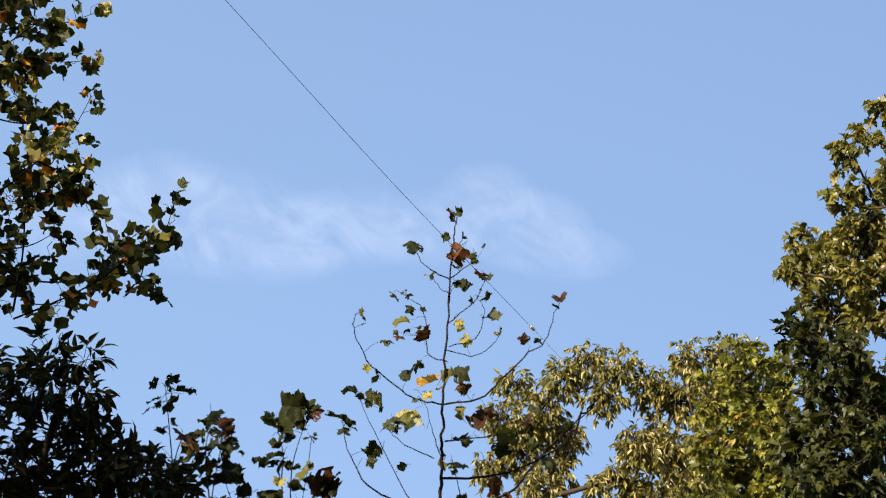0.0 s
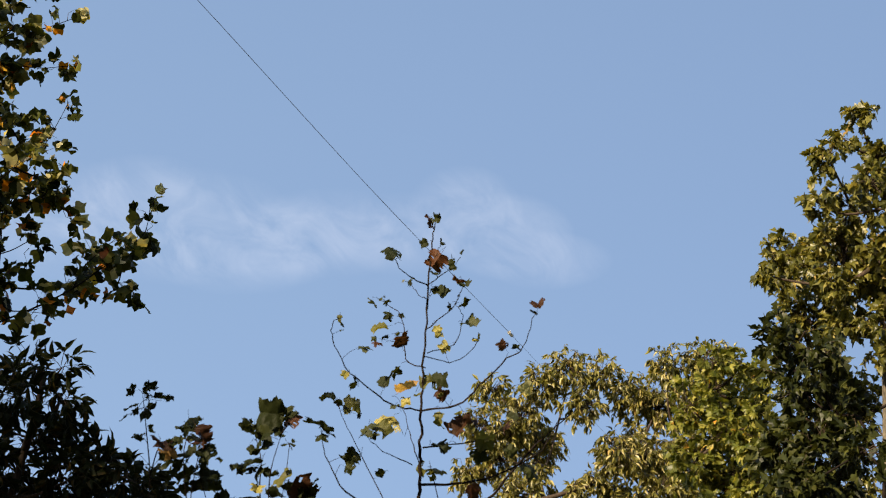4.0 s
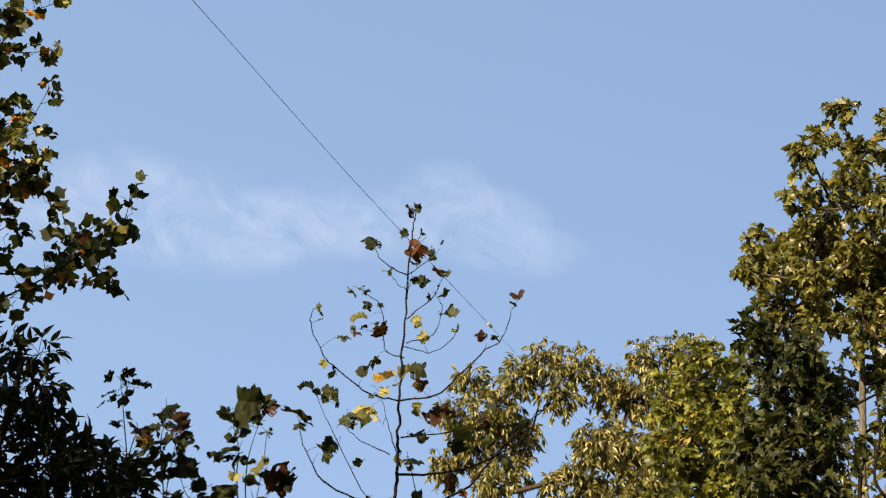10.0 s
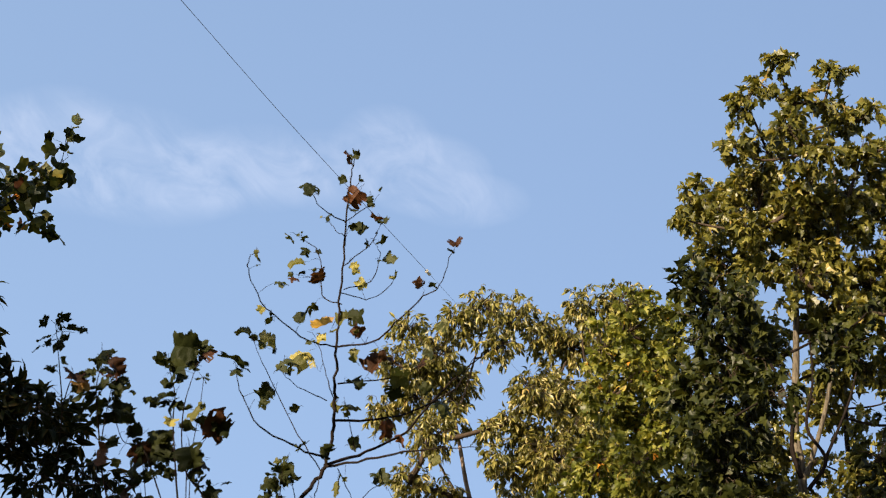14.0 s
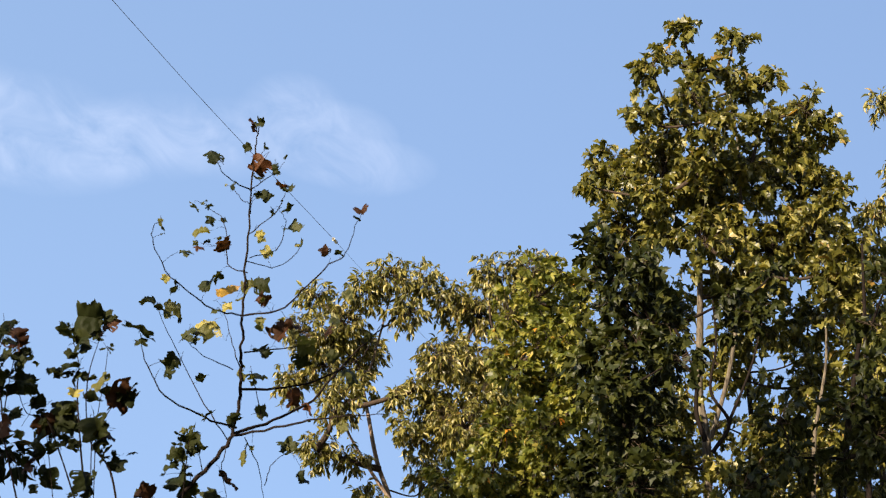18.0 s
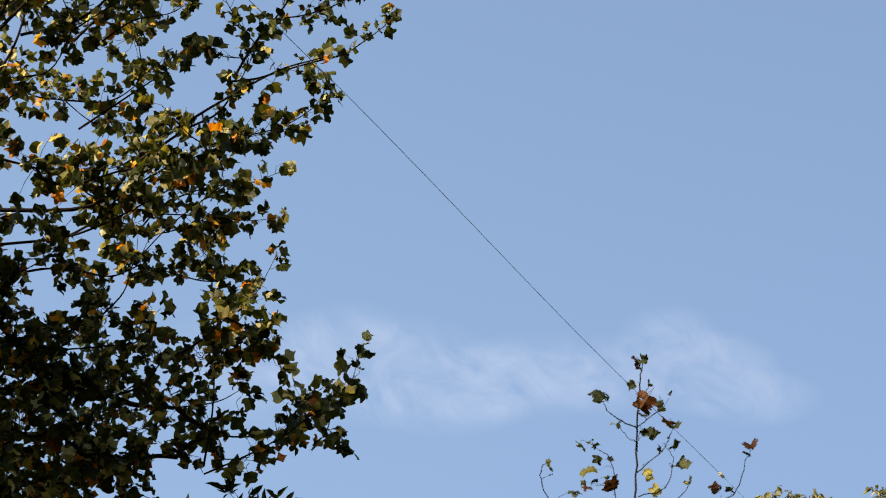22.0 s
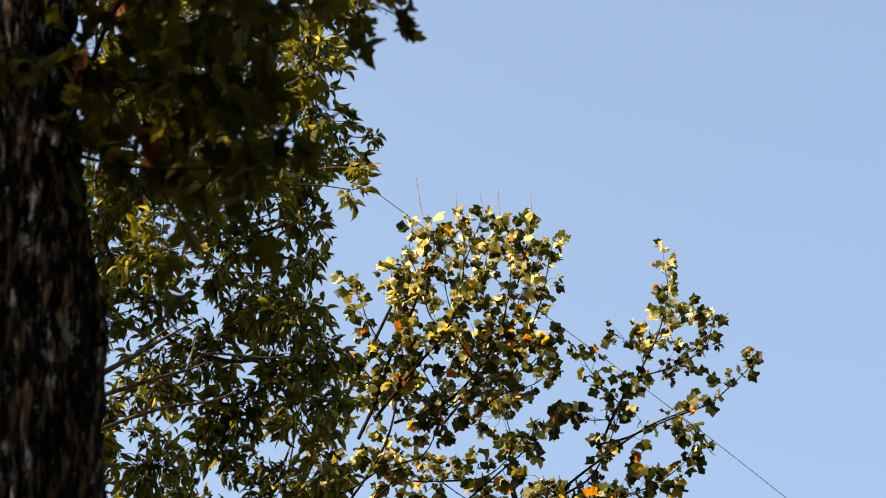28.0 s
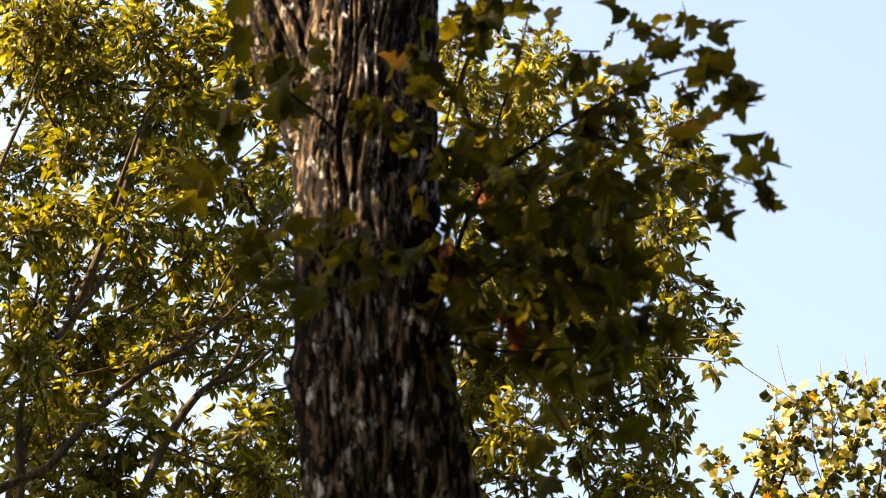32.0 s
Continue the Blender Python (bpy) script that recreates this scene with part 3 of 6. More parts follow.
# ---- the wood across the clearing ----
oak = tree("oak_tree", "tall oak with dense olive-green lobed leaves, sunlit at the top", "tree", [(5.56, 22.64, 2.27), (5.56, 22.64, 3.18), (5.49, 22.66, 3.85), (5.54, 22.65, 4.80), (5.57, 22.64, 5.93), (5.54, 22.65, 7.24), (5.47, 22.67, 8.16)], 0.085, [
    (5.34, 22.17, 8.89, 0.23), (6.07, 22.28, 8.79, 0.25), (4.78, 21.82, 8.20, 0.29), (5.53, 22.05, 8.28, 0.29), (6.71, 22.44, 8.33, 0.20),
    (6.31, 22.56, 8.19, 0.33), (6.71, 21.00, 7.47, 0.31), (6.98, 21.06, 7.16, 0.24), (4.50, 21.44, 7.48, 0.26), (5.10, 22.03, 7.57, 0.38),
    (5.51, 21.16, 7.34, 0.37), (6.30, 21.74, 7.43, 0.35), (4.11, 22.62, 7.04, 0.21), (3.91, 21.97, 6.59, 0.19), (4.39, 22.61, 6.89, 0.29),
    (6.72, 21.87, 7.14, 0.36), (5.20, 21.23, 7.67, 0.28), (5.93, 22.04, 8.32, 0.20), (4.98, 21.72, 8.45, 0.16), (6.11, 21.72, 6.86, 0.35),
    (5.45, 21.65, 6.76, 0.35), (4.87, 22.54, 7.21, 0.36),
] + [
    (5.86, 21.84, 6.01, 0.36), (5.92, 21.29, 5.29, 0.26), (5.01, 22.24, 6.01, 0.35), (7.05, 22.12, 5.84, 0.37), (7.05, 21.23, 5.21, 0.29),
    (4.75, 21.70, 6.37, 0.31), (4.41, 22.93, 7.15, 0.33), (4.53, 23.82, 6.89, 0.36), (5.02, 22.17, 6.77, 0.60), (6.29, 23.64, 7.04, 0.67),
    (7.25, 23.69, 7.14, 0.70), (6.88, 21.57, 5.94, 0.44), (4.74, 23.29, 6.19, 0.58), (5.39, 21.58, 5.70, 0.56), (6.53, 22.28, 5.76, 0.63),
    (6.97, 21.21, 5.26, 0.40), (5.47, 24.09, 5.15, 0.50), (6.30, 22.48, 4.75, 0.45), (7.36, 23.56, 4.91, 0.48), (7.27, 23.14, 3.95, 0.51),
    (6.18, 23.68, 4.17, 0.38), (6.26, 21.78, 3.06, 0.50),
] + [
    (4.92, 21.86, 3.59, 0.38), (4.96, 23.26, 2.92, 0.66), (5.66, 21.93, 2.47, 0.50), (7.33, 22.98, 2.90, 0.60), (5.13, 22.71, 1.96, 0.67),
    (6.69, 22.62, 1.95, 0.68), (7.67, 23.43, 6.83, 0.46), (7.60, 22.31, 5.85, 0.44), (7.21, 21.31, 4.90, 0.40), (7.50, 21.35, 4.29, 0.44),
    (6.02, 22.86, 5.29, 0.40), (6.31, 22.72, 5.43, 0.39), (6.13, 23.07, 4.67, 0.39), (5.74, 22.54, 6.53, 0.44),
],
     "oak", leaf_oak, "oak_leaf", 0.175, 46.0, 0.9, 11, bark_stem, limb_bark=bark_twig, rise=0.3, tip_r=0.02, limb_r=0.013)
scaffold(oak, [(5.55, 22.34, 3.16), (5.82, 22.27, 4.04), (6.00, 22.22, 5.05), (6.07, 22.20, 5.85), (6.07, 22.20, 7.22), (5.98, 22.23, 8.29)], 0.036, 0.01, bark_stem)
scaffold(oak, [(5.17, 21.09, 3.04), (5.07, 21.12, 3.40), (5.06, 21.12, 3.88), (4.72, 21.20, 4.29), (4.60, 21.22, 4.90)], 0.035, 0.012, bark_young)
scaffold(oak, [(5.20, 20.88, 2.88), (5.42, 20.82, 3.25), (5.21, 20.88, 3.67), (5.30, 20.85, 4.25), (5.28, 20.86, 4.84)], 0.028, 0.01, bark_young)
scaffold(oak, [(5.41, 20.82, 3.25), (5.71, 20.74, 3.95), (5.87, 20.70, 4.52)], 0.022, 0.008, bark_young)
scaffold(oak, [(6.71, 21.60, 2.23), (6.76, 21.58, 3.10), (6.85, 21.55, 3.58), (6.96, 21.52, 4.19), (6.98, 21.51, 5.10)], 0.034, 0.012, bark_stem)
scaffold(oak, [(6.89, 19.96, 2.18), (6.93, 19.94, 3.44), (6.96, 19.93, 4.52), (6.98, 19.93, 5.42)], 0.038, 0.014, bark_young)
scaffold(oak, [(3.92, 20.24, 3.39), (3.75, 20.27, 3.54), (3.58, 20.30, 3.64)], 0.018, 0.008, bark_stem)
scaffold(oak, [(4.78, 21.08, 4.58), (4.95, 21.04, 4.20), (5.05, 21.02, 3.87)], 0.02, 0.01, bark_young)
tree("oak_tree", "broad oak filling the wood behind the tall one", "tree", [(7.3, 26.2, 2.4), (7.2, 26.3, 4.5), (7.4, 26.2, 6.6)], 0.09, [
    (8.31, 26.20, 4.85, 0.58), (9.01, 25.36, 4.86, 0.57),
    (8.44, 24.60, 4.03, 0.55), (5.16, 26.40, 3.41, 0.57), (4.93, 25.58, 4.20, 0.42), (7.30, 26.13, 4.25, 0.45), (8.12, 25.20, 4.16, 0.5), (5.67, 25.49, 3.68, 0.5), (6.66, 26.30, 3.67, 0.5),
    (7.48, 26.14, 3.37, 0.57), (7.95, 25.35, 3.44, 0.56), (8.76, 25.99, 3.51, 0.58),
    (4.70, 25.77, 2.82, 0.55), (5.82, 26.80, 2.80, 0.58), (6.29, 25.91, 3.05, 0.56), (7.42, 26.10, 2.87, 0.57), (8.11, 25.88, 2.71, 0.57),
    (8.92, 26.00, 2.72, 0.58), (5.08, 27.00, 2.06, 0.58),
] + [
    (5.63, 25.36, 2.36, 0.55), (6.21, 25.19, 2.05, 0.55), (7.17, 25.81, 2.35, 0.56), (7.70, 24.80, 2.23, 0.55), (8.78, 25.50, 2.22, 0.57),
],
     "oak", leaf_oak, "oak_leaf", 0.18, 17.0, 0.5, 19, bark_young, near=200)
# these two oaks get their shade from the dark leaf colour
tree("shade_toned_oak", "oak before the tall oak, shade put into its dark leaf colour", "tree", [(4.157, 19.376, 1.396), (4.060, 19.397, 2.375), (3.839, 19.442, 3.712), (3.709, 19.467, 5.014)], 0.09, [
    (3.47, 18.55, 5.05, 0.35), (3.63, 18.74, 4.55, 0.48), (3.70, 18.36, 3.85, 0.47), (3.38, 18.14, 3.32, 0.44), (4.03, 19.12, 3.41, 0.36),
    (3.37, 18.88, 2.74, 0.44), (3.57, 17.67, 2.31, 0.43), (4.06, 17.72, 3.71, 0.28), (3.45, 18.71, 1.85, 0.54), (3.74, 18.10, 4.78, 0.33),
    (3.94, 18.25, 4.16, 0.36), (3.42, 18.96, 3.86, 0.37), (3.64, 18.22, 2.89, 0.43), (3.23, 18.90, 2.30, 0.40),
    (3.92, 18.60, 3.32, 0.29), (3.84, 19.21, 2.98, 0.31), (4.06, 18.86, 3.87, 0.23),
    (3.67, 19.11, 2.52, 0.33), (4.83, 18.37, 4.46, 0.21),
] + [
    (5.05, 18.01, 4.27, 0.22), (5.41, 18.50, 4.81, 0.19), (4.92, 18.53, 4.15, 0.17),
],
     "oak", leaf_shade_toned, "oak_leaf", 0.17, 40.0, 0.6, 12, bark_young, rise=0.2, limb_r=0.009)
tree("shade_toned_oak", "low oak at the wood's edge, shade put into its dark leaf colour", "tree", [(5.79, 17.59, 1.41), (5.77, 17.59, 2.12), (5.86, 17.56, 2.85), (5.98, 17.52, 3.58), (6.10, 17.48, 4.20)], 0.07, [
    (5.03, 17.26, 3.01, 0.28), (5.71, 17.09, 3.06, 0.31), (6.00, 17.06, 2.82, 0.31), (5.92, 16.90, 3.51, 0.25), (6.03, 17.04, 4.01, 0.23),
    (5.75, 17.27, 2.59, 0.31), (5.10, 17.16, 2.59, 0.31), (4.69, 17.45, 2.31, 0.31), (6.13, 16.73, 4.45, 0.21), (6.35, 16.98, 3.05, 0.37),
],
     "oak", leaf_shade_toned, "oak_leaf", 0.17, 32.0, 0.6, 22, bark_young, rise=0.2, limb_r=0.009, near=200)
tree("maple_tree", "yellow-green maple of middle height among taller trees", "tree", [(3.125, 21.896, 1.382), (3.162, 21.891, 2.481), (3.243, 21.879, 3.599), (3.492, 21.840, 4.810)], 0.09, [
    (3.49, 21.62, 4.32, 0.38), (3.03, 21.09, 4.33, 0.33), (3.00, 21.46, 3.86, 0.42), (3.48, 21.96, 3.61, 0.49), (3.00, 22.40, 3.19, 0.50),
    (2.37, 21.00, 2.59, 0.44), (3.09, 21.01, 2.59, 0.51), (1.97, 22.11, 2.57, 0.40), (3.69, 22.05, 5.15, 0.35), (3.55, 20.86, 4.52, 0.37),
    (2.72, 22.18, 1.90, 0.64), (3.61, 21.98, 2.11, 0.47),
] + [
    (2.65, 21.01, 4.67, 0.30), (3.01, 21.15, 4.92, 0.30), (3.03, 20.65, 4.33, 0.34), (2.71, 20.96, 4.01, 0.36), (3.24, 21.35, 3.83, 0.36), (3.40, 21.32, 4.80, 0.28), (3.31, 20.40, 4.12, 0.30), (3.42, 20.48, 3.57, 0.34), (2.97, 20.36, 3.17, 0.38), (2.58, 20.89, 3.21, 0.36), (2.20, 20.44, 2.69, 0.36), (3.46, 20.78, 2.92, 0.34), (3.83, 20.95, 3.72, 0.22), (2.94, 20.64, 5.20, 0.22), (3.33, 21.07, 5.20, 0.20), (2.77, 21.05, 2.51, 0.40),
],
     "maple", leaf_green, "maple_leaf", 0.115, 23.0, 0.9, 13, bark_twig)
hickory = tree("hickory_tree", "olive hickory with drooping feathered leaves, lit by the sun", "tree", [(1.53, 29.08, 2.47), (1.29, 29.09, 3.25), (1.15, 29.09, 3.99), (1.01, 29.10, 4.83), (1.17, 29.09, 4.90), (1.51, 29.08, 6.07)], 0.055, [
    (2.28, 27.84, 4.89, 0.44),
    (2.87, 28.58, 4.90, 0.46),
    (2.34, 28.62, 4.23, 0.45),
    (3.44, 27.92, 4.99, 0.43),
    (2.99, 27.99, 4.28, 0.43),
    (1.97, 28.20, 3.53, 0.39),
    (2.55, 28.47, 3.55, 0.45),
    (3.10, 28.15, 3.62, 0.45),
    (1.55, 28.01, 4.29, 0.29),
    (3.51, 28.25, 4.21, 0.43),
    (3.65, 27.95, 3.41, 0.45),
    (1.02, 29.31, 5.32, 0.30),
    (0.21, 29.37, 6.21, 0.39), (-0.03, 28.53, 5.48, 0.41), (0.70, 28.78, 5.67, 0.50), (1.49, 28.56, 6.49, 0.44), (2.16, 29.66, 6.52, 0.43),
    (1.04, 28.49, 6.17, 0.42), (1.77, 28.44, 5.77, 0.41), (0.32, 29.96, 5.06, 0.56), (-0.23, 29.92, 4.75, 0.41), (1.15, 30.02, 5.27, 0.45),
    (2.66, 29.54, 6.14, 0.44), (3.19, 27.74, 6.36, 0.43), (3.76, 27.68, 6.40, 0.42), (4.31, 28.73, 6.68, 0.33), (3.18, 29.60, 5.94, 0.62),
    (4.01, 29.57, 6.05, 0.63), (2.62, 29.13, 5.06, 0.57), (3.40, 29.82, 4.94, 0.65), (0.59, 28.08, 4.17, 0.50), (0.22, 28.25, 3.42, 0.42),
    (0.99, 28.50, 4.50, 0.37), (1.95, 28.27, 4.52, 0.29),
] + [
    (2.25, 28.38, 4.00, 0.49), (2.68, 27.87, 3.76, 0.60), (0.80, 28.61, 3.25, 0.35), (1.63, 27.74, 3.76, 0.28), (1.10, 28.99, 2.59, 0.39),
    (2.26, 29.90, 3.01, 0.50), (0.51, 28.78, 5.32, 0.39),
],
     "cherry", leaf_hickory, "hickory_leaf", 0.135, 58.0, 1.6, 14, bark_pale, per_twig=8, limb_bark=bark_twig)
scaffold(hickory, [(1.61, 28.77, 2.41), (1.45, 28.78, 2.65), (1.14, 28.80, 3.12), (0.80, 28.81, 3.70), (0.65, 28.81, 4.06)], 0.04, 0.014, bark_pale)
tree("hickory_tree", "hickory at the wood's edge with pale drooping leaves", "tree", [(8.886, 25.087, 1.295), (8.913, 25.077, 3.356), (8.923, 25.074, 5.120)], 0.1, [
    (8.97, 24.31, 8.48, 0.27), (8.78, 24.36, 6.73, 0.35), (9.02, 24.82, 6.06, 0.43), (8.72, 24.59, 5.23, 0.44), (8.79, 24.72, 4.28, 0.50),
    (8.45, 24.01, 3.28, 0.54), (8.70, 24.89, 2.31, 0.60), (9.33, 23.42, 7.10, 0.69), (9.44, 23.76, 5.45, 0.79), (9.54, 24.29, 3.81, 0.80),
],
     "cherry", leaf_hickory, "hickory_leaf", 0.14, 56.0, 1.6, 15, bark_twig, per_twig=8)

# ---- the trees beside the clearing ----
TULIP_BOUGHS = [
    ([(-4.28, 14.48, 8.44), (-4.11, 14.53, 8.81), (-3.90, 14.59, 9.14), (-3.68, 14.65, 9.57), (-3.55, 14.68, 10.05), (-3.56, 14.68, 10.40)], 0.014),
    ([(-3.95, 14.78, 9.20), (-3.68, 14.85, 9.26), (-3.38, 14.92, 9.39), (-3.24, 14.95, 9.53), (-3.18, 14.97, 9.75)], 0.009),
    ([(-4.35, 14.46, 8.38), (-4.09, 14.54, 8.43), (-3.87, 14.60, 8.52), (-3.56, 14.68, 8.64), (-3.26, 14.75, 8.74), (-3.06, 14.79, 8.89), (-2.85, 14.83, 9.08), (-2.80, 14.84, 9.21)], 0.013),
    ([(-4.05, 14.34, 8.72), (-4.19, 14.30, 8.90), (-4.32, 14.26, 9.12), (-4.39, 14.24, 9.30)], 0.007),
    ([(-4.25, 14.70, 8.74), (-4.47, 14.64, 8.75), (-4.69, 14.57, 8.83)], 0.007),
    ([(-3.91, 14.79, 9.28), (-3.86, 14.81, 9.50), (-4.04, 14.76, 9.61), (-4.17, 14.72, 9.71)], 0.006),
    ([(-3.84, 14.91, 9.55), (-3.54, 14.99, 9.89), (-3.34, 15.03, 9.96)], 0.006),
    ([(-3.56, 14.68, 8.64), (-3.42, 14.71, 8.50), (-3.40, 14.71, 8.34)], 0.005),
    ([(-6.28, 13.07, 8.22), (-6.15, 13.14, 8.59), (-6.01, 13.20, 9.10), (-5.86, 13.27, 9.49), (-5.73, 13.32, 9.89), (-5.62, 13.37, 10.30), (-5.62, 13.37, 10.58)], 0.02),
    ([(-6.10, 13.49, 8.53), (-5.64, 13.68, 8.74), (-5.32, 13.82, 9.12), (-5.13, 13.89, 9.50), (-5.04, 13.92, 9.86), (-4.99, 13.94, 10.32), (-5.02, 13.93, 10.70)], 0.016),
    ([(-6.02, 12.87, 8.29), (-5.68, 13.02, 8.82), (-5.41, 13.13, 9.20), (-5.26, 13.19, 9.62), (-5.22, 13.21, 10.20), (-5.27, 13.19, 10.53)], 0.016),
    ([(-5.76, 13.96, 8.67), (-5.50, 14.07, 9.05), (-5.24, 14.17, 9.44), (-4.97, 14.26, 9.65), (-4.80, 14.32, 10.06), (-4.70, 14.35, 10.57), (-4.64, 14.37, 10.81)], 0.014),
    ([(-5.80, 14.27, 8.98), (-5.42, 14.42, 9.19), (-5.00, 14.57, 9.49), (-4.76, 14.65, 9.80)], 0.01),
    ([(-5.40, 13.78, 8.56), (-5.14, 13.88, 8.81), (-4.81, 14.00, 8.93), (-4.63, 14.06, 9.09)], 0.01),
    ([(-5.93, 13.02, 8.99), (-6.11, 12.93, 9.33), (-6.21, 12.88, 9.64), (-6.32, 12.83, 9.81)], 0.008),
    ([(-5.78, 13.08, 9.38), (-5.85, 13.05, 9.60), (-5.92, 13.02, 9.86), (-5.94, 13.01, 10.09)], 0.007),
    ([(-5.04, 13.92, 9.86), (-4.88, 13.97, 10.22), (-4.81, 14.00, 10.73)], 0.007),
    ([(-5.22, 13.21, 9.98), (-5.09, 13.26, 10.38), (-5.05, 13.27, 10.52)], 0.006),
    ([(-5.48, 13.32, 9.30), (-5.62, 13.26, 9.52), (-5.69, 13.23, 9.83), (-5.80, 13.18, 10.24), (-5.77, 13.20, 10.51)], 0.008),
    ([(-5.24, 13.63, 9.01), (-5.42, 13.56, 9.32), (-5.49, 13.53, 9.63), (-5.56, 13.50, 10.08), (-5.51, 13.52, 10.64)], 0.008),
    ([(-5.49, 13.32, 8.54), (-5.73, 13.21, 8.63), (-6.04, 13.08, 8.71), (-6.31, 12.95, 8.91)], 0.01),
    ([(-5.38, 14.33, 9.46), (-5.41, 14.31, 9.91), (-5.44, 14.30, 10.43), (-5.35, 14.34, 10.96)], 0.008),
    ([(-5.00, 14.36, 9.71), (-5.06, 14.33, 10.08), (-4.90, 14.39, 10.45), (-4.83, 14.42, 10.73)], 0.006),
    ([(-5.58, 13.83, 7.68), (-5.17, 13.99, 8.07), (-4.84, 14.10, 8.38), (-4.64, 14.17, 8.68)], 0.012),
    ([(-5.16, 14.20, 7.42), (-4.73, 14.35, 7.83), (-4.43, 14.45, 8.04), (-4.26, 14.50, 8.34), (-4.09, 14.55, 8.76)], 0.016),
    ([(-4.65, 14.59, 7.75), (-4.22, 14.72, 7.90), (-3.86, 14.82, 8.03), (-3.57, 14.89, 8.25), (-3.45, 14.92, 8.46)], 0.01),
    ([(-5.71, 13.99, 6.64), (-5.46, 14.09, 6.84), (-5.26, 14.17, 7.10), (-4.96, 14.27, 7.36), (-4.60, 14.39, 7.57), (-4.20, 14.51, 7.78), (-3.69, 14.65, 7.94)], 0.014),
    ([(-5.11, 14.22, 6.71), (-4.86, 14.31, 7.06), (-4.46, 14.44, 7.27), (-4.10, 14.54, 7.33), (-3.78, 14.63, 7.48)], 0.01),
    ([(-5.10, 14.44, 7.03), (-4.56, 14.61, 7.04), (-4.15, 14.74, 7.02), (-3.86, 14.82, 7.07)], 0.008),
    ([(-5.35, 13.81, 6.74), (-5.11, 13.90, 6.94), (-4.86, 13.99, 7.15), (-4.69, 14.05, 7.50), (-4.61, 14.07, 7.85)], 0.009),
    ([(-5.84, 13.50, 7.11), (-5.42, 13.67, 7.18), (-5.09, 13.80, 7.29), (-4.84, 13.89, 7.55)], 0.009),
    ([(-4.23, 13.99, 4.46), (-4.18, 14.00, 4.94), (-4.18, 14.00, 5.39), (-4.17, 14.00, 5.75), (-4.22, 13.99, 6.07)], 0.01),
    ([(-4.19, 14.00, 5.25), (-4.07, 14.04, 5.65), (-3.92, 14.08, 5.94), (-3.80, 14.11, 6.19), (-3.68, 14.14, 6.47)], 0.006),
    ([(-4.19, 14.10, 5.71), (-3.93, 14.18, 5.61), (-3.79, 14.22, 5.55), (-3.62, 14.26, 5.45)], 0.006),
    ([(-4.25, 14.08, 4.41), (-3.88, 14.19, 4.60), (-3.59, 14.27, 4.78), (-3.37, 14.32, 4.96), (-3.14, 14.37, 5.15), (-3.00, 14.41, 5.33), (-2.96, 14.41, 5.58)], 0.009),
    ([(-3.59, 14.27, 4.78), (-3.50, 14.29, 4.99), (-3.25, 14.35, 5.25)], 0.006),
    ([(-3.45, 14.40, 4.88), (-3.25, 14.45, 4.88), (-3.10, 14.49, 4.75)], 0.006),
]
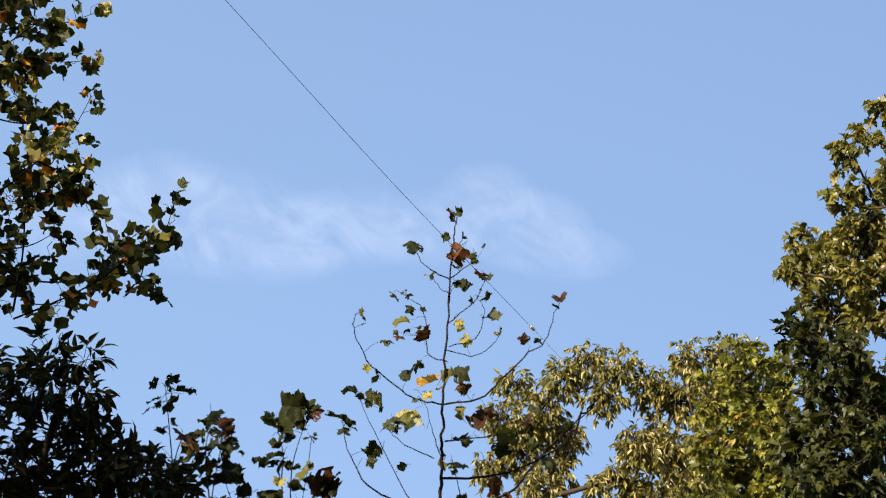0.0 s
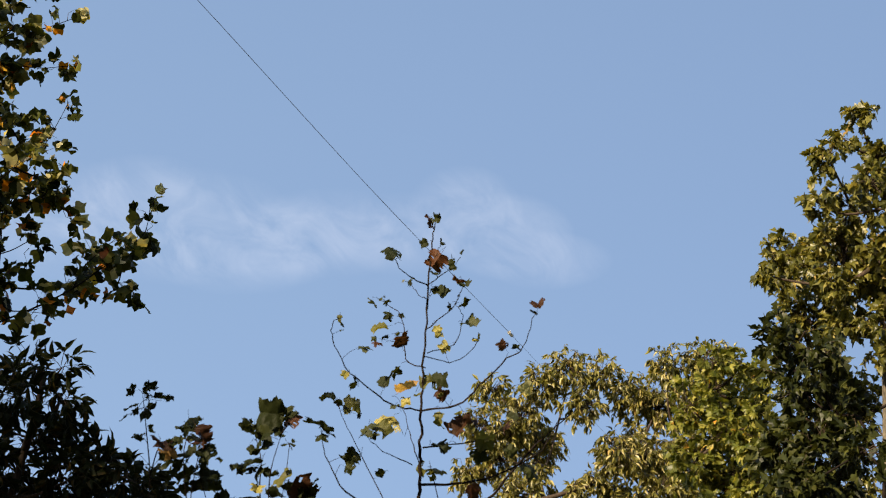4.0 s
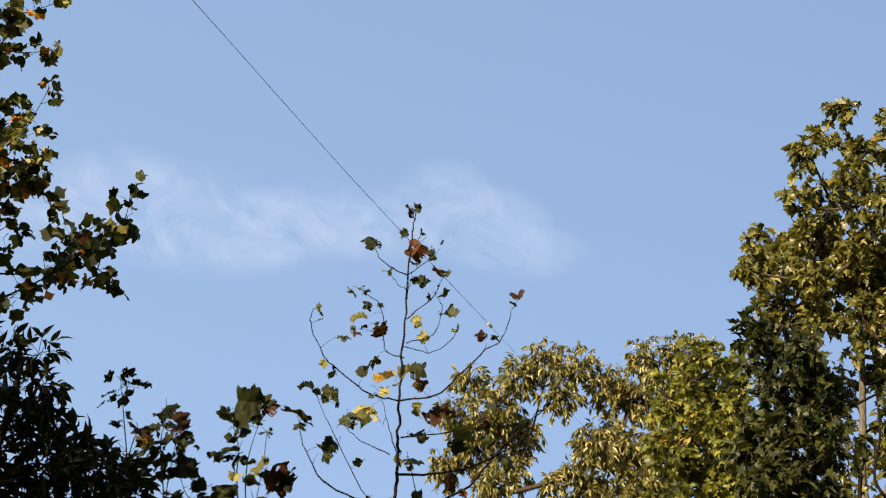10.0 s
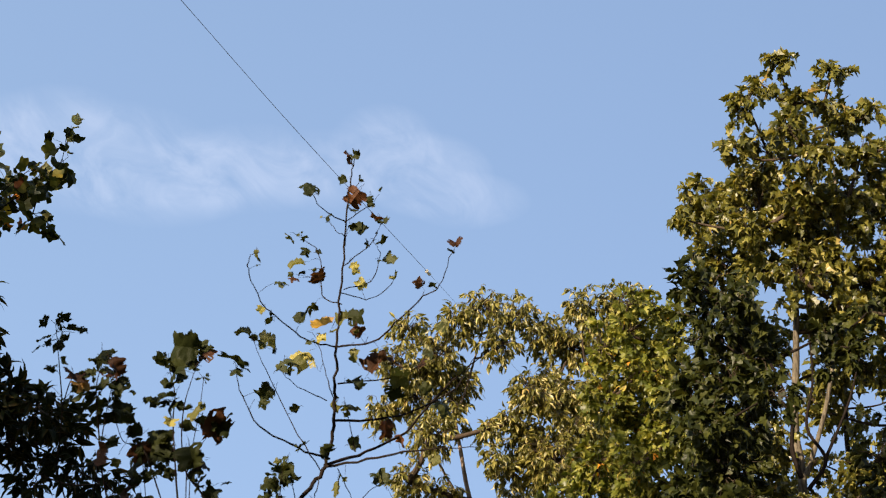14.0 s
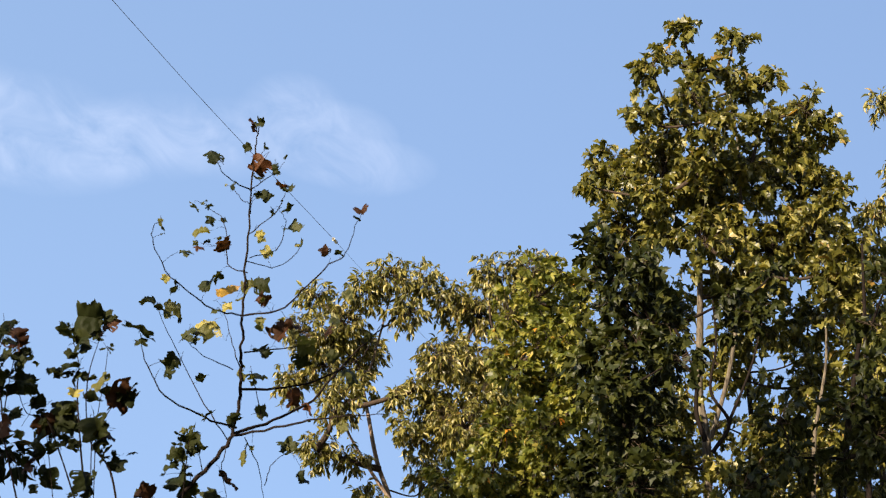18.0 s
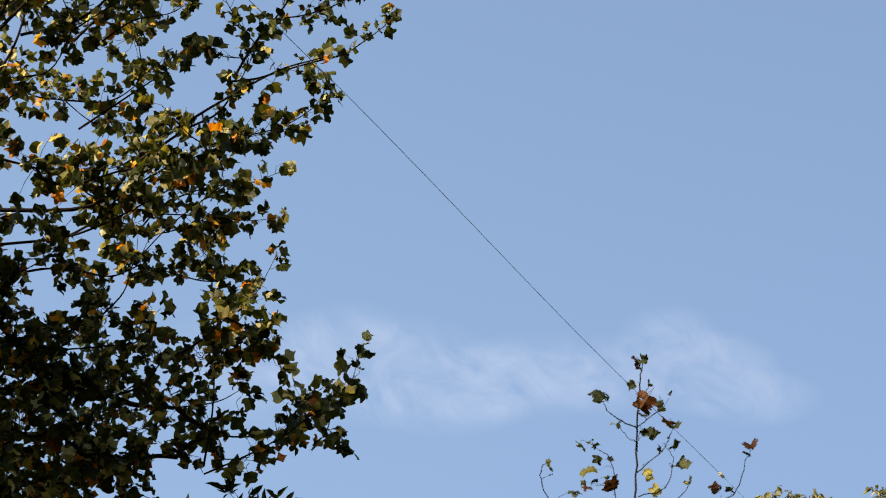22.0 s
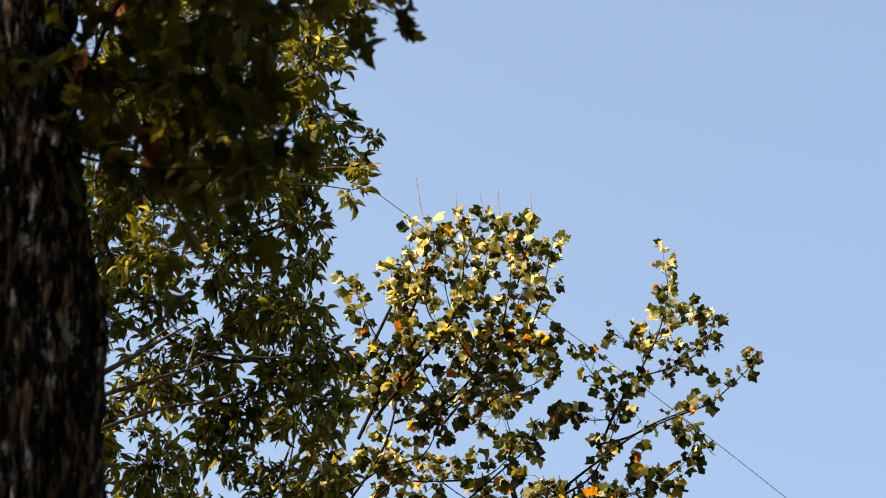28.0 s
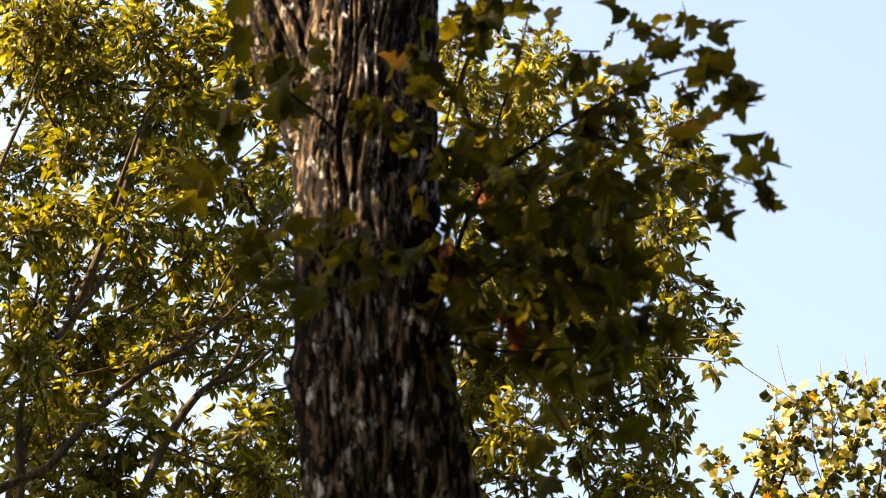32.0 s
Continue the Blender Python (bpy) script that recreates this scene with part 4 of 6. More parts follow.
tulip = tree("tulip_tree", "tall tulip tree turning yellow and orange, thin at the tips", "tree", [(-7.831, 12.917, 4.931), (-7.551, 13.083, 6.147), (-7.297, 13.228, 7.225), (-6.961, 13.408, 8.199), (-6.528, 13.625, 9.299), (-6.109, 13.818, 10.392)], 0.06, [
    (-5.31, 14.85, 8.67, 0.29), (-6.24, 12.65, 8.83, 0.18), (-5.73, 13.07, 9.03, 0.35), (-5.41, 14.05, 9.48, 0.40), (-4.64, 13.41, 9.04, 0.25),
    (-6.73, 14.50, 9.36, 0.38), (-5.59, 13.49, 8.54, 0.38), (-5.51, 15.02, 9.23, 0.32), (-6.22, 12.37, 7.94, 0.27), (-6.86, 13.37, 7.93, 0.32),
    (-6.34, 13.76, 8.21, 0.38), (-6.15, 14.79, 8.43, 0.37), (-5.68, 14.88, 8.15, 0.30), (-4.51, 13.26, 7.54, 0.24), (-4.29, 13.60, 7.37, 0.29),
    (-3.87, 13.46, 7.38, 0.22), (-4.69, 13.48, 7.14, 0.31), (-5.40, 13.60, 7.04, 0.32), (-3.96, 13.23, 6.81, 0.27), (-4.53, 14.37, 6.88, 0.33),
    (-5.20, 14.32, 6.87, 0.35), (-5.55, 12.88, 6.91, 0.32),
] + [
    (-6.05, 12.52, 6.94, 0.34), (-6.61, 12.43, 6.97, 0.30), (-6.75, 14.59, 7.05, 0.41), (-5.31, 12.91, 6.16, 0.35), (-4.92, 13.88, 6.31, 0.31),
    (-4.64, 15.11, 6.78, 0.25), (-4.18, 14.52, 6.17, 0.21), (-6.37, 12.19, 6.13, 0.37), (-8.03, 13.65, 7.10, 0.44), (-7.44, 12.60, 5.99, 0.40),
    (-6.54, 12.50, 5.74, 0.37), (-6.06, 13.19, 5.89, 0.38), (-5.35, 14.16, 6.05, 0.32), (-4.01, 13.70, 5.73, 0.20), (-4.07, 14.69, 5.70, 0.22),
    (-4.49, 14.51, 5.60, 0.30), (-4.47, 13.88, 4.97, 0.28), (-4.03, 14.34, 5.23, 0.21), (-3.08, 13.91, 5.05, 0.17), (-3.52, 14.73, 5.10, 0.20),
    (-3.27, 14.56, 4.85, 0.13), (-3.86, 15.07, 4.97, 0.21),
] + [
    (-3.83, 14.02, 4.54, 0.17), (-4.28, 14.29, 4.81, 0.25), (-4.65, 14.55, 4.67, 0.26), (-4.55, 13.58, 5.30, 0.28), (-5.08, 13.88, 5.09, 0.36),
    (-5.22, 14.39, 4.59, 0.35), (-5.83, 13.33, 5.50, 0.32), (-5.71, 13.62, 5.16, 0.32), (-5.70, 14.04, 5.58, 0.30), (-5.84, 13.65, 4.76, 0.38),
    (-5.75, 14.60, 5.02, 0.34), (-5.85, 14.53, 4.53, 0.33), (-6.15, 14.35, 4.40, 0.39), (-6.29, 13.48, 5.24, 0.47), (-6.04, 13.13, 4.36, 0.45),
    (-5.43, 14.26, 5.25, 0.27), (-5.20, 13.94, 4.50, 0.26), (-8.86, 13.47, 7.48, 0.32), (-7.95, 13.14, 7.23, 0.31), (-7.55, 13.10, 7.15, 0.30),
    (-7.25, 13.83, 7.53, 0.31), (-7.00, 14.55, 7.74, 0.32),
] + [
    (-8.40, 12.89, 6.75, 0.30), (-7.73, 12.56, 6.63, 0.29), (-7.47, 13.15, 6.87, 0.30), (-6.98, 13.42, 6.86, 0.30), (-6.89, 14.29, 7.00, 0.31),
    (-8.82, 13.74, 6.65, 0.32), (-8.08, 13.34, 6.40, 0.30), (-7.44, 13.10, 6.22, 0.29), (-7.37, 14.06, 6.67, 0.31), (-6.39, 13.43, 6.30, 0.29),
    (-8.03, 12.33, 5.65, 0.28), (-8.08, 13.55, 6.11, 0.31), (-7.42, 13.36, 5.96, 0.30), (-7.10, 13.69, 6.06, 0.30), (-6.33, 13.31, 5.72, 0.29),
    (-8.36, 13.01, 5.52, 0.30), (-7.96, 13.53, 5.43, 0.30), (-7.94, 14.32, 5.63, 0.31), (-6.62, 13.07, 5.28, 0.28), (-6.60, 14.07, 5.65, 0.30),
    (-3.86, 14.18, 5.78, 0.22), (-4.30, 14.56, 6.35, 0.23),
] + [
    (-6.40, 13.71, 5.59, 0.26), (-6.38, 14.66, 5.79, 0.28), (-5.84, 14.21, 5.67, 0.27), (-5.66, 15.06, 5.88, 0.28), (-5.05, 14.33, 5.71, 0.26),
    (-6.58, 14.26, 5.28, 0.27), (-6.38, 14.50, 5.44, 0.27), (-5.67, 13.94, 5.29, 0.26), (-5.43, 14.05, 5.31, 0.26), (-5.24, 14.99, 5.49, 0.27),
    (-6.26, 13.56, 4.80, 0.26), (-6.16, 14.20, 4.88, 0.27), (-5.56, 13.85, 4.78, 0.26), (-5.68, 15.13, 5.10, 0.28), (-5.23, 15.10, 5.05, 0.27),
    (-6.36, 13.73, 4.55, 0.26), (-6.43, 14.64, 4.78, 0.27), (-5.86, 14.73, 4.71, 0.27), (-5.34, 13.98, 4.62, 0.26), (-4.99, 14.34, 4.58, 0.26),
    (-6.48, 14.31, 4.27, 0.27), (-6.26, 14.50, 4.27, 0.27),
] + [
    (-5.76, 14.17, 4.27, 0.26), (-5.31, 14.02, 4.17, 0.25), (-5.07, 14.65, 4.33, 0.26), (-5.54, 13.25, 6.91, 0.18), (-5.42, 13.93, 7.03, 0.19),
    (-5.81, 13.25, 6.07, 0.19), (-5.46, 13.70, 6.24, 0.19), (-4.80, 13.39, 6.15, 0.18), (-4.76, 14.36, 6.39, 0.17), (-4.89, 14.30, 5.94, 0.19),
    (-5.02, 13.33, 5.68, 0.18), (-6.78, 13.56, 6.79, 0.22), (-6.46, 12.81, 7.15, 0.21), (-6.02, 13.18, 5.75, 0.21),
],
     "tulip", leaf_tulip, "tulip_leaf", 0.116, 8.0, 0.7, 16, bark_young, fill=0.3, per_twig=4, tip_r=0.012, limb_r=0.0045, twig=0.004, rise=0.5, least=2, dressed=TULIP_BOUGHS, gap=0.074, turned=(9.35, leaf_tulip_sunlit))


def bare_shoot(points):
    part("shoot", mesh_of("shoot", *tube(smooth_path(points, 4), 0.0055, 0.0035, 5, 0.15, np.random.RandomState(2)), bark_pale), tulip, "pale leafless top shoot")


bare_shoot([(-5.874, 13.697, 10.953), (-5.914, 13.680, 11.236), (-5.948, 13.665, 11.524)])
bare_shoot([(-5.550, 13.832, 10.954), (-5.548, 13.833, 11.274)])
bare_shoot([(-5.282, 13.937, 11.021), (-5.318, 13.923, 11.322)])
bare_shoot([(-5.123, 13.996, 10.807), (-5.126, 13.995, 11.318)])
bare_shoot([(-4.838, 14.097, 10.762), (-4.803, 14.109, 11.007), (-4.802, 14.110, 11.278)])
bare_shoot([(-6.124, 13.587, 9.926), (-6.180, 13.562, 10.259)])
bare_shoot([(-5.035, 14.028, 10.734), (-5.018, 14.034, 11.050)])
scaffold(tulip, [(-7.404, 12.938, 5.705), (-7.160, 13.075, 7.252), (-7.086, 13.115, 7.779), (-7.013, 13.154, 8.382)], 0.03, 0.006, bark_young)
scaffold(tulip, [(-7.249, 13.025, 5.614), (-6.819, 13.257, 7.002), (-6.433, 13.449, 7.608), (-6.066, 13.618, 8.051)], 0.025, 0.006, bark_young)
scaffold(tulip, [(-7.128, 13.093, 5.727), (-6.403, 13.463, 6.368), (-5.505, 13.855, 6.638), (-4.617, 14.176, 7.234)], 0.02, 0.006, bark_young)
scaffold(tulip, [(-7.184, 13.062, 5.881), (-6.564, 13.385, 6.688), (-5.418, 13.890, 6.923), (-4.933, 14.070, 7.575), (-3.944, 14.378, 8.371), (-3.402, 14.516, 8.612)], 0.025, 0.006, bark_young)
scaffold(tulip, [(-6.835, 13.248, 7.227), (-6.274, 13.524, 8.215), (-6.111, 13.598, 8.903), (-6.051, 13.625, 9.738)], 0.016, 0.006, bark_young)
tree("cherry_tree", "narrow-leaved cherry, deep shade put into its near-black leaf colour", "tree", [(-3.053, 10.373, 1.902), (-2.930, 10.408, 2.591), (-2.824, 10.438, 3.090), (-2.772, 10.452, 3.381)], 0.04, [
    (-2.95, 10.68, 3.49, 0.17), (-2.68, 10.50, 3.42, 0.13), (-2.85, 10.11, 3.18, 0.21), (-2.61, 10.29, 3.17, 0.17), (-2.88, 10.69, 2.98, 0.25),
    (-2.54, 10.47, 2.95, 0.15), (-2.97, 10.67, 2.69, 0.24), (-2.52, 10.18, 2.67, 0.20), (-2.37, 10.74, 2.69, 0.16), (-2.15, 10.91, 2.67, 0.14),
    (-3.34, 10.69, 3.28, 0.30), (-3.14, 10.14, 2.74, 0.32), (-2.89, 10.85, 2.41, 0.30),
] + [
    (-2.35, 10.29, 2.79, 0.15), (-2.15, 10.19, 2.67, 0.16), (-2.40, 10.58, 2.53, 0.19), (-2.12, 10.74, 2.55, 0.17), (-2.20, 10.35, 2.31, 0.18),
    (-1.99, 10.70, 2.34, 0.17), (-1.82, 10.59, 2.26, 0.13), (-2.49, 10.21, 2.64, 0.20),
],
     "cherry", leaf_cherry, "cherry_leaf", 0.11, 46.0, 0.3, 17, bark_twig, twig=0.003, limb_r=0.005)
ash = tree("ash_tree", "leafy ash glowing yellow-green in the sun behind the big trunk", "tree", [(-8.247, 6.488, 5.483), (-8.346, 6.360, 6.982), (-8.269, 6.461, 8.231), (-8.186, 6.565, 9.377), (-8.149, 6.612, 10.266), (-8.095, 6.678, 12.130)], 0.05, [
    (-6.68, 6.99, 6.70, 0.20),
    (-6.45, 6.75, 6.29, 0.21),
    (-6.58, 7.10, 6.41, 0.20),
    (-6.48, 6.90, 6.06, 0.21),
    (-6.35, 7.01, 6.01, 0.21),
    (-6.18, 6.64, 5.63, 0.20),
    (-6.44, 7.22, 5.85, 0.21),
    (-6.00, 6.58, 5.30, 0.19),
    (-4.58, 9.65, 9.05, 0.06), (-4.22, 8.73, 8.10, 0.07), (-3.88, 7.90, 7.33, 0.08), (-5.08, 9.71, 11.08, 0.30), (-5.32, 10.67, 11.46, 0.22),
    (-5.04, 9.38, 10.24, 0.30), (-4.55, 8.58, 9.06, 0.26), (-4.58, 8.68, 8.67, 0.23), (-4.58, 9.30, 8.65, 0.15), (-5.58, 10.67, 9.67, 0.28),
    (-4.80, 8.95, 7.93, 0.25), (-4.94, 9.12, 7.28, 0.22), (-4.79, 8.15, 10.15, 0.27), (-4.97, 8.31, 9.78, 0.31),
    (-5.87, 9.83, 10.57, 0.36), (-5.96, 10.10, 10.05, 0.36), (-5.02, 8.60, 8.17, 0.29), (-5.27, 8.89, 7.84, 0.30),
    (-6.20, 9.23, 12.05, 0.38), (-5.77, 8.48, 10.48, 0.34),
] + [
    (-6.65, 9.93, 11.13, 0.41), (-6.45, 9.77, 10.12, 0.39), (-5.67, 8.56, 8.36, 0.33), (-5.17, 7.79, 7.14, 0.29),
    (-6.97, 9.45, 13.13, 0.25), (-6.56, 8.81, 11.53, 0.34), (-6.83, 9.17, 10.99, 0.31), (-5.16, 7.08, 7.95, 0.25), (-6.38, 8.72, 8.46, 0.29),
    (-6.71, 9.27, 7.93, 0.30), (-7.23, 6.42, 10.53, 0.35), (-6.72, 6.31, 9.52, 0.30), (-8.35, 8.23, 10.73, 0.34), (-8.12, 7.94, 9.71, 0.29),
    (-7.59, 6.38, 10.43, 0.35), (-8.17, 6.85, 10.33, 0.37), (-7.04, 6.33, 8.87, 0.32), (-7.31, 6.56, 8.47, 0.27), (-8.76, 6.69, 11.52, 0.40),
    (-9.02, 6.77, 10.97, 0.39), (-9.09, 7.35, 10.65, 0.39),
] + [
    (-8.54, 6.82, 9.47, 0.31), (-8.70, 7.38, 9.27, 0.29), (-7.66, 5.34, 9.95, 0.33), (-9.25, 6.20, 10.88, 0.39), (-9.79, 6.99, 10.94, 0.38),
    (-9.72, 6.65, 10.28, 0.31), (-9.01, 6.92, 9.19, 0.31), (-9.42, 6.99, 8.87, 0.34), (-7.98, 6.42, 7.97, 0.27), (-7.83, 5.85, 7.18, 0.30),
    (-8.45, 6.83, 7.81, 0.33), (-8.07, 7.01, 8.09, 0.21), (-6.65, 5.81, 6.50, 0.23), (-6.99, 6.60, 6.84, 0.25), (-8.39, 6.61, 7.21, 0.34),
    (-6.26, 6.35, 6.67, 0.19), (-6.13, 6.47, 6.35, 0.21), (-7.09, 7.02, 6.74, 0.23), (-6.87, 5.97, 6.22, 0.27), (-8.52, 5.43, 10.51, 0.36),
    (-9.46, 5.58, 10.66, 0.46), (-8.73, 5.45, 9.08, 0.41),
] + [
    (-7.32, 4.81, 7.16, 0.35), (-9.77, 6.70, 8.12, 0.46), (-6.97, 6.52, 11.18, 0.39), (-6.83, 5.41, 10.16, 0.35), (-8.46, 5.69, 11.29, 0.40),
    (-6.16, 6.76, 8.98, 0.40), (-5.80, 6.80, 7.45, 0.36), (-8.15, 8.16, 9.23, 0.21),
    (-8.19, 8.17, 8.80, 0.21), (-8.75, 7.93, 9.22, 0.25), (-8.03, 8.07, 9.64, 0.27), (-8.35, 7.96, 9.28, 0.22), (-7.85, 8.37, 8.28, 0.25),
    (-6.21, 6.27, 9.16, 0.26), (-6.92, 6.21, 7.46, 0.23), (-8.36, 8.63, 8.24, 0.31),
    (-9.18, 7.87, 9.38, 0.30), (-8.22, 6.67, 7.94, 0.26),
] + [
    (-7.54, 5.26, 7.88, 0.25), (-7.37, 5.43, 8.12, 0.23), (-9.32, 7.22, 10.98, 0.34), (-8.92, 7.75, 11.62, 0.38), (-8.71, 6.19, 10.68, 0.35),
    (-7.21, 8.51, 7.73, 0.39), (-6.14, 8.80, 7.94, 0.26), (-6.38, 10.19, 9.07, 0.30), (-5.75, 8.40, 8.18, 0.24),
    (-4.39, 7.81, 7.44, 0.19), (-6.32, 8.90, 7.46, 0.24), (-4.70, 7.55, 7.55, 0.19), (-7.24, 5.45, 6.95, 0.22),
    (-9.11, 7.33, 7.97, 0.28), (-9.52, 7.11, 7.97, 0.28), (-6.88, 5.93, 6.39, 0.21), (-7.35, 5.93, 6.35, 0.24), (-9.04, 7.99, 8.62, 0.24),
    (-9.10, 7.55, 9.68, 0.26), (-8.00, 7.30, 8.65, 0.23),
] + [
    (-8.29, 6.12, 8.13, 0.22), (-8.61, 7.44, 9.97, 0.26), (-7.50, 7.14, 8.80, 0.22), (-8.65, 8.34, 8.98, 0.23), (-8.64, 7.29, 8.64, 0.24),
    (-7.55, 7.81, 8.50, 0.19), (-6.31, 6.52, 7.03, 0.16), (-7.90, 7.86, 8.96, 0.19),
] + [
    (-5.33, 10.04, 7.87, 0.25), (-5.06, 9.96, 7.39, 0.20), (-5.92, 9.59, 7.39, 0.31),
    (-6.02, 9.12, 7.00, 0.32), (-4.91, 9.32, 6.53, 0.24), (-5.76, 9.65, 6.65, 0.33), (-5.67, 8.68, 6.07, 0.32), (-5.37, 9.83, 6.30, 0.32),
    (-5.91, 9.60, 6.05, 0.32), (-4.86, 9.82, 6.87, 0.16), (-5.62, 9.77, 7.80, 0.29), (-6.41, 8.93, 6.64, 0.37),
    (-5.95, 8.41, 5.67, 0.34), (-4.62, 9.21, 6.06, 0.19),
] + [
    (-8.37, 7.63, 7.37, 0.24), (-7.59, 7.37, 6.84, 0.22), (-7.56, 7.80, 7.16, 0.22), (-7.55, 7.12, 6.50, 0.22), (-7.26, 7.41, 6.52, 0.22),
    (-7.38, 8.01, 6.95, 0.18), (-5.02, 8.99, 9.17, 0.23), (-4.64, 8.81, 9.35, 0.22), (-4.74, 9.18, 8.93, 0.20), (-4.72, 8.80, 8.19, 0.20),
    (-5.80, 9.53, 8.06, 0.23), (-5.97, 9.02, 7.55, 0.22), (-5.17, 9.14, 7.41, 0.22),
    (-5.06, 9.52, 7.96, 0.19), (-4.68, 9.32, 10.17, 0.20), (-5.29, 8.95, 8.71, 0.23),
] + [
    (-7.54, 7.48, 10.67, 0.20), (-7.60, 7.61, 10.23, 0.20), (-7.42, 7.59, 9.62, 0.20), (-7.06, 7.28, 8.79, 0.18), (-6.70, 7.05, 8.07, 0.16),
    (-6.39, 6.91, 6.96, 0.18), (-6.73, 7.40, 6.96, 0.20), (-6.13, 7.85, 11.21, 0.22), (-6.15, 8.05, 10.81, 0.22), (-6.01, 8.07, 10.28, 0.24),
    (-6.14, 8.11, 9.77, 0.22), (-6.11, 8.11, 9.26, 0.22), (-6.14, 8.47, 9.18, 0.24), (-6.14, 8.39, 8.50, 0.20), (-5.91, 8.39, 8.04, 0.22),
    (-5.72, 8.20, 9.84, 0.28), (-5.37, 8.20, 9.05, 0.28), (-6.10, 8.86, 9.20, 0.28), (-5.25, 8.35, 8.39, 0.24), (-5.43, 8.04, 10.29, 0.28),
    (-7.92, 5.22, 9.86, 0.32), (-8.69, 6.36, 10.68, 0.32), (-7.56, 5.88, 10.24, 0.30), (-7.49, 6.39, 9.98, 0.30), (-7.03, 6.38, 10.23, 0.28),
    (-7.85, 5.72, 9.12, 0.30), (-7.57, 6.45, 9.33, 0.28), (-7.74, 7.32, 9.84, 0.26), (-8.02, 5.77, 8.40, 0.30), (-7.89, 7.33, 9.34, 0.24),
    (-7.30, 5.98, 8.37, 0.26),
    (-6.11, 8.42, 7.97, 0.16), (-6.10, 8.42, 8.27, 0.16), (-6.05, 8.46, 7.69, 0.15),
    (-5.35, 9.62, 7.04, 0.22), (-5.09, 9.76, 6.93, 0.22), (-5.54, 9.51, 6.87, 0.24), (-5.03, 9.79, 7.29, 0.20), (-5.33, 9.63, 7.27, 0.20),
],
     "ash", leaf_back, "ash_leaf", 0.104, 36.0, 0.6, 18, bark_ash, limb_r=0.004, per_twig=6, tip_r=0.016, twig=0.004)
scaffold(ash, [(-7.31, 5.407, 5.992), (-7.247, 5.492, 6.11), (-7.12, 5.657, 6.292), (-6.991, 5.816, 6.719), (-6.837, 5.997, 7.07), (-6.733, 6.114, 7.216), (-6.645, 6.21, 7.526), (-6.537, 6.324, 8.075)], 0.032, 0.005, bark_ash)
scaffold(ash, [(-6.822, 5.984, 7.058), (-6.741, 6.075, 7.196), (-6.647, 6.179, 7.325), (-6.545, 6.286, 7.54), (-6.484, 6.349, 7.692), (-6.349, 6.485, 8.005)], 0.02, 0.004, bark_ash)
scaffold(ash, [(-6.752, 6.048, 7.141), (-6.662, 6.147, 7.196), (-6.448, 6.372, 7.282), (-6.253, 6.564, 7.407)], 0.009, 0.003, bark_ash)
scaffold(ash, [(-7.006, 6.259, 5.949), (-6.954, 6.317, 6.562), (-6.886, 6.391, 6.93), (-6.826, 6.456, 7.138), (-6.765, 6.519, 7.259), (-6.704, 6.583, 7.434), (-6.662, 6.625, 7.669)], 0.034, 0.012, bark_ash)
scaffold(ash, [(-6.763, 6.521, 7.242), (-6.679, 6.608, 7.318), (-6.59, 6.697, 7.46), (-6.486, 6.798, 7.666)], 0.02, 0.006, bark_ash)
scaffold(ash, [(-7.284, 5.609, 7.219), (-7.23, 5.678, 7.452), (-7.175, 5.747, 7.685), (-7.125, 5.811, 7.936)], 0.022, 0.012, bark_ash)
scaffold(ash, [(-7.343, 5.696, 7.464), (-7.347, 5.69, 7.64), (-7.338, 5.703, 7.78)], 0.02, 0.01, bark_ash)
scaffold(ash, [(-7.342, 5.697, 6.083), (-7.378, 5.65, 6.374), (-7.42, 5.594, 6.652), (-7.427, 5.585, 6.872)], 0.03, 0.016, bark_ash)
scaffold(ash, [(-7.75, 6.15, 8.66), (-7.74, 6.16, 9.02), (-7.73, 6.17, 9.21), (-7.70, 6.21, 9.75), (-7.68, 6.23, 9.87)], 0.022, 0.004, bark_ash)
scaffold(ash, [(-7.73, 5.15, 7.98), (-7.73, 5.15, 8.47), (-7.71, 5.19, 8.96), (-7.70, 5.20, 9.36)], 0.022, 0.004, bark_ash)
scaffold(ash, [(-5.15, 7.01, 5.69), (-5.09, 7.06, 5.84), (-4.89, 7.19, 6.03), (-4.75, 7.29, 6.17), (-4.59, 7.39, 6.31)], 0.024, 0.003, bark_stem)
scaffold(ash, [(-4.89, 7.19, 6.03), (-4.81, 7.25, 6.15), (-4.68, 7.33, 6.29)], 0.014, 0.003, bark_stem)
scaffold(ash, [(-5.22, 7.08, 5.67), (-5.15, 7.14, 5.77), (-4.85, 7.34, 5.94), (-4.69, 7.45, 6.02), (-4.59, 7.51, 6.08)], 0.02, 0.003, bark_stem)
scaffold(ash, [(-5.22, 7.21, 5.55), (-5.14, 7.27, 5.64), (-4.88, 7.45, 5.80), (-4.58, 7.63, 5.89), (-4.43, 7.72, 6.02)], 0.016, 0.003, bark_stem)
scaffold(ash, [(-4.76, 7.64, 6.18), (-4.68, 7.69, 6.24), (-4.36, 7.87, 6.23), (-4.06, 8.03, 6.28)], 0.011, 0.003, bark_stem)
scaffold(ash, [(-4.85, 7.34, 5.94), (-4.72, 7.43, 5.93), (-4.67, 7.46, 6.15), (-4.65, 7.47, 6.31)], 0.009, 0.003, bark_stem)

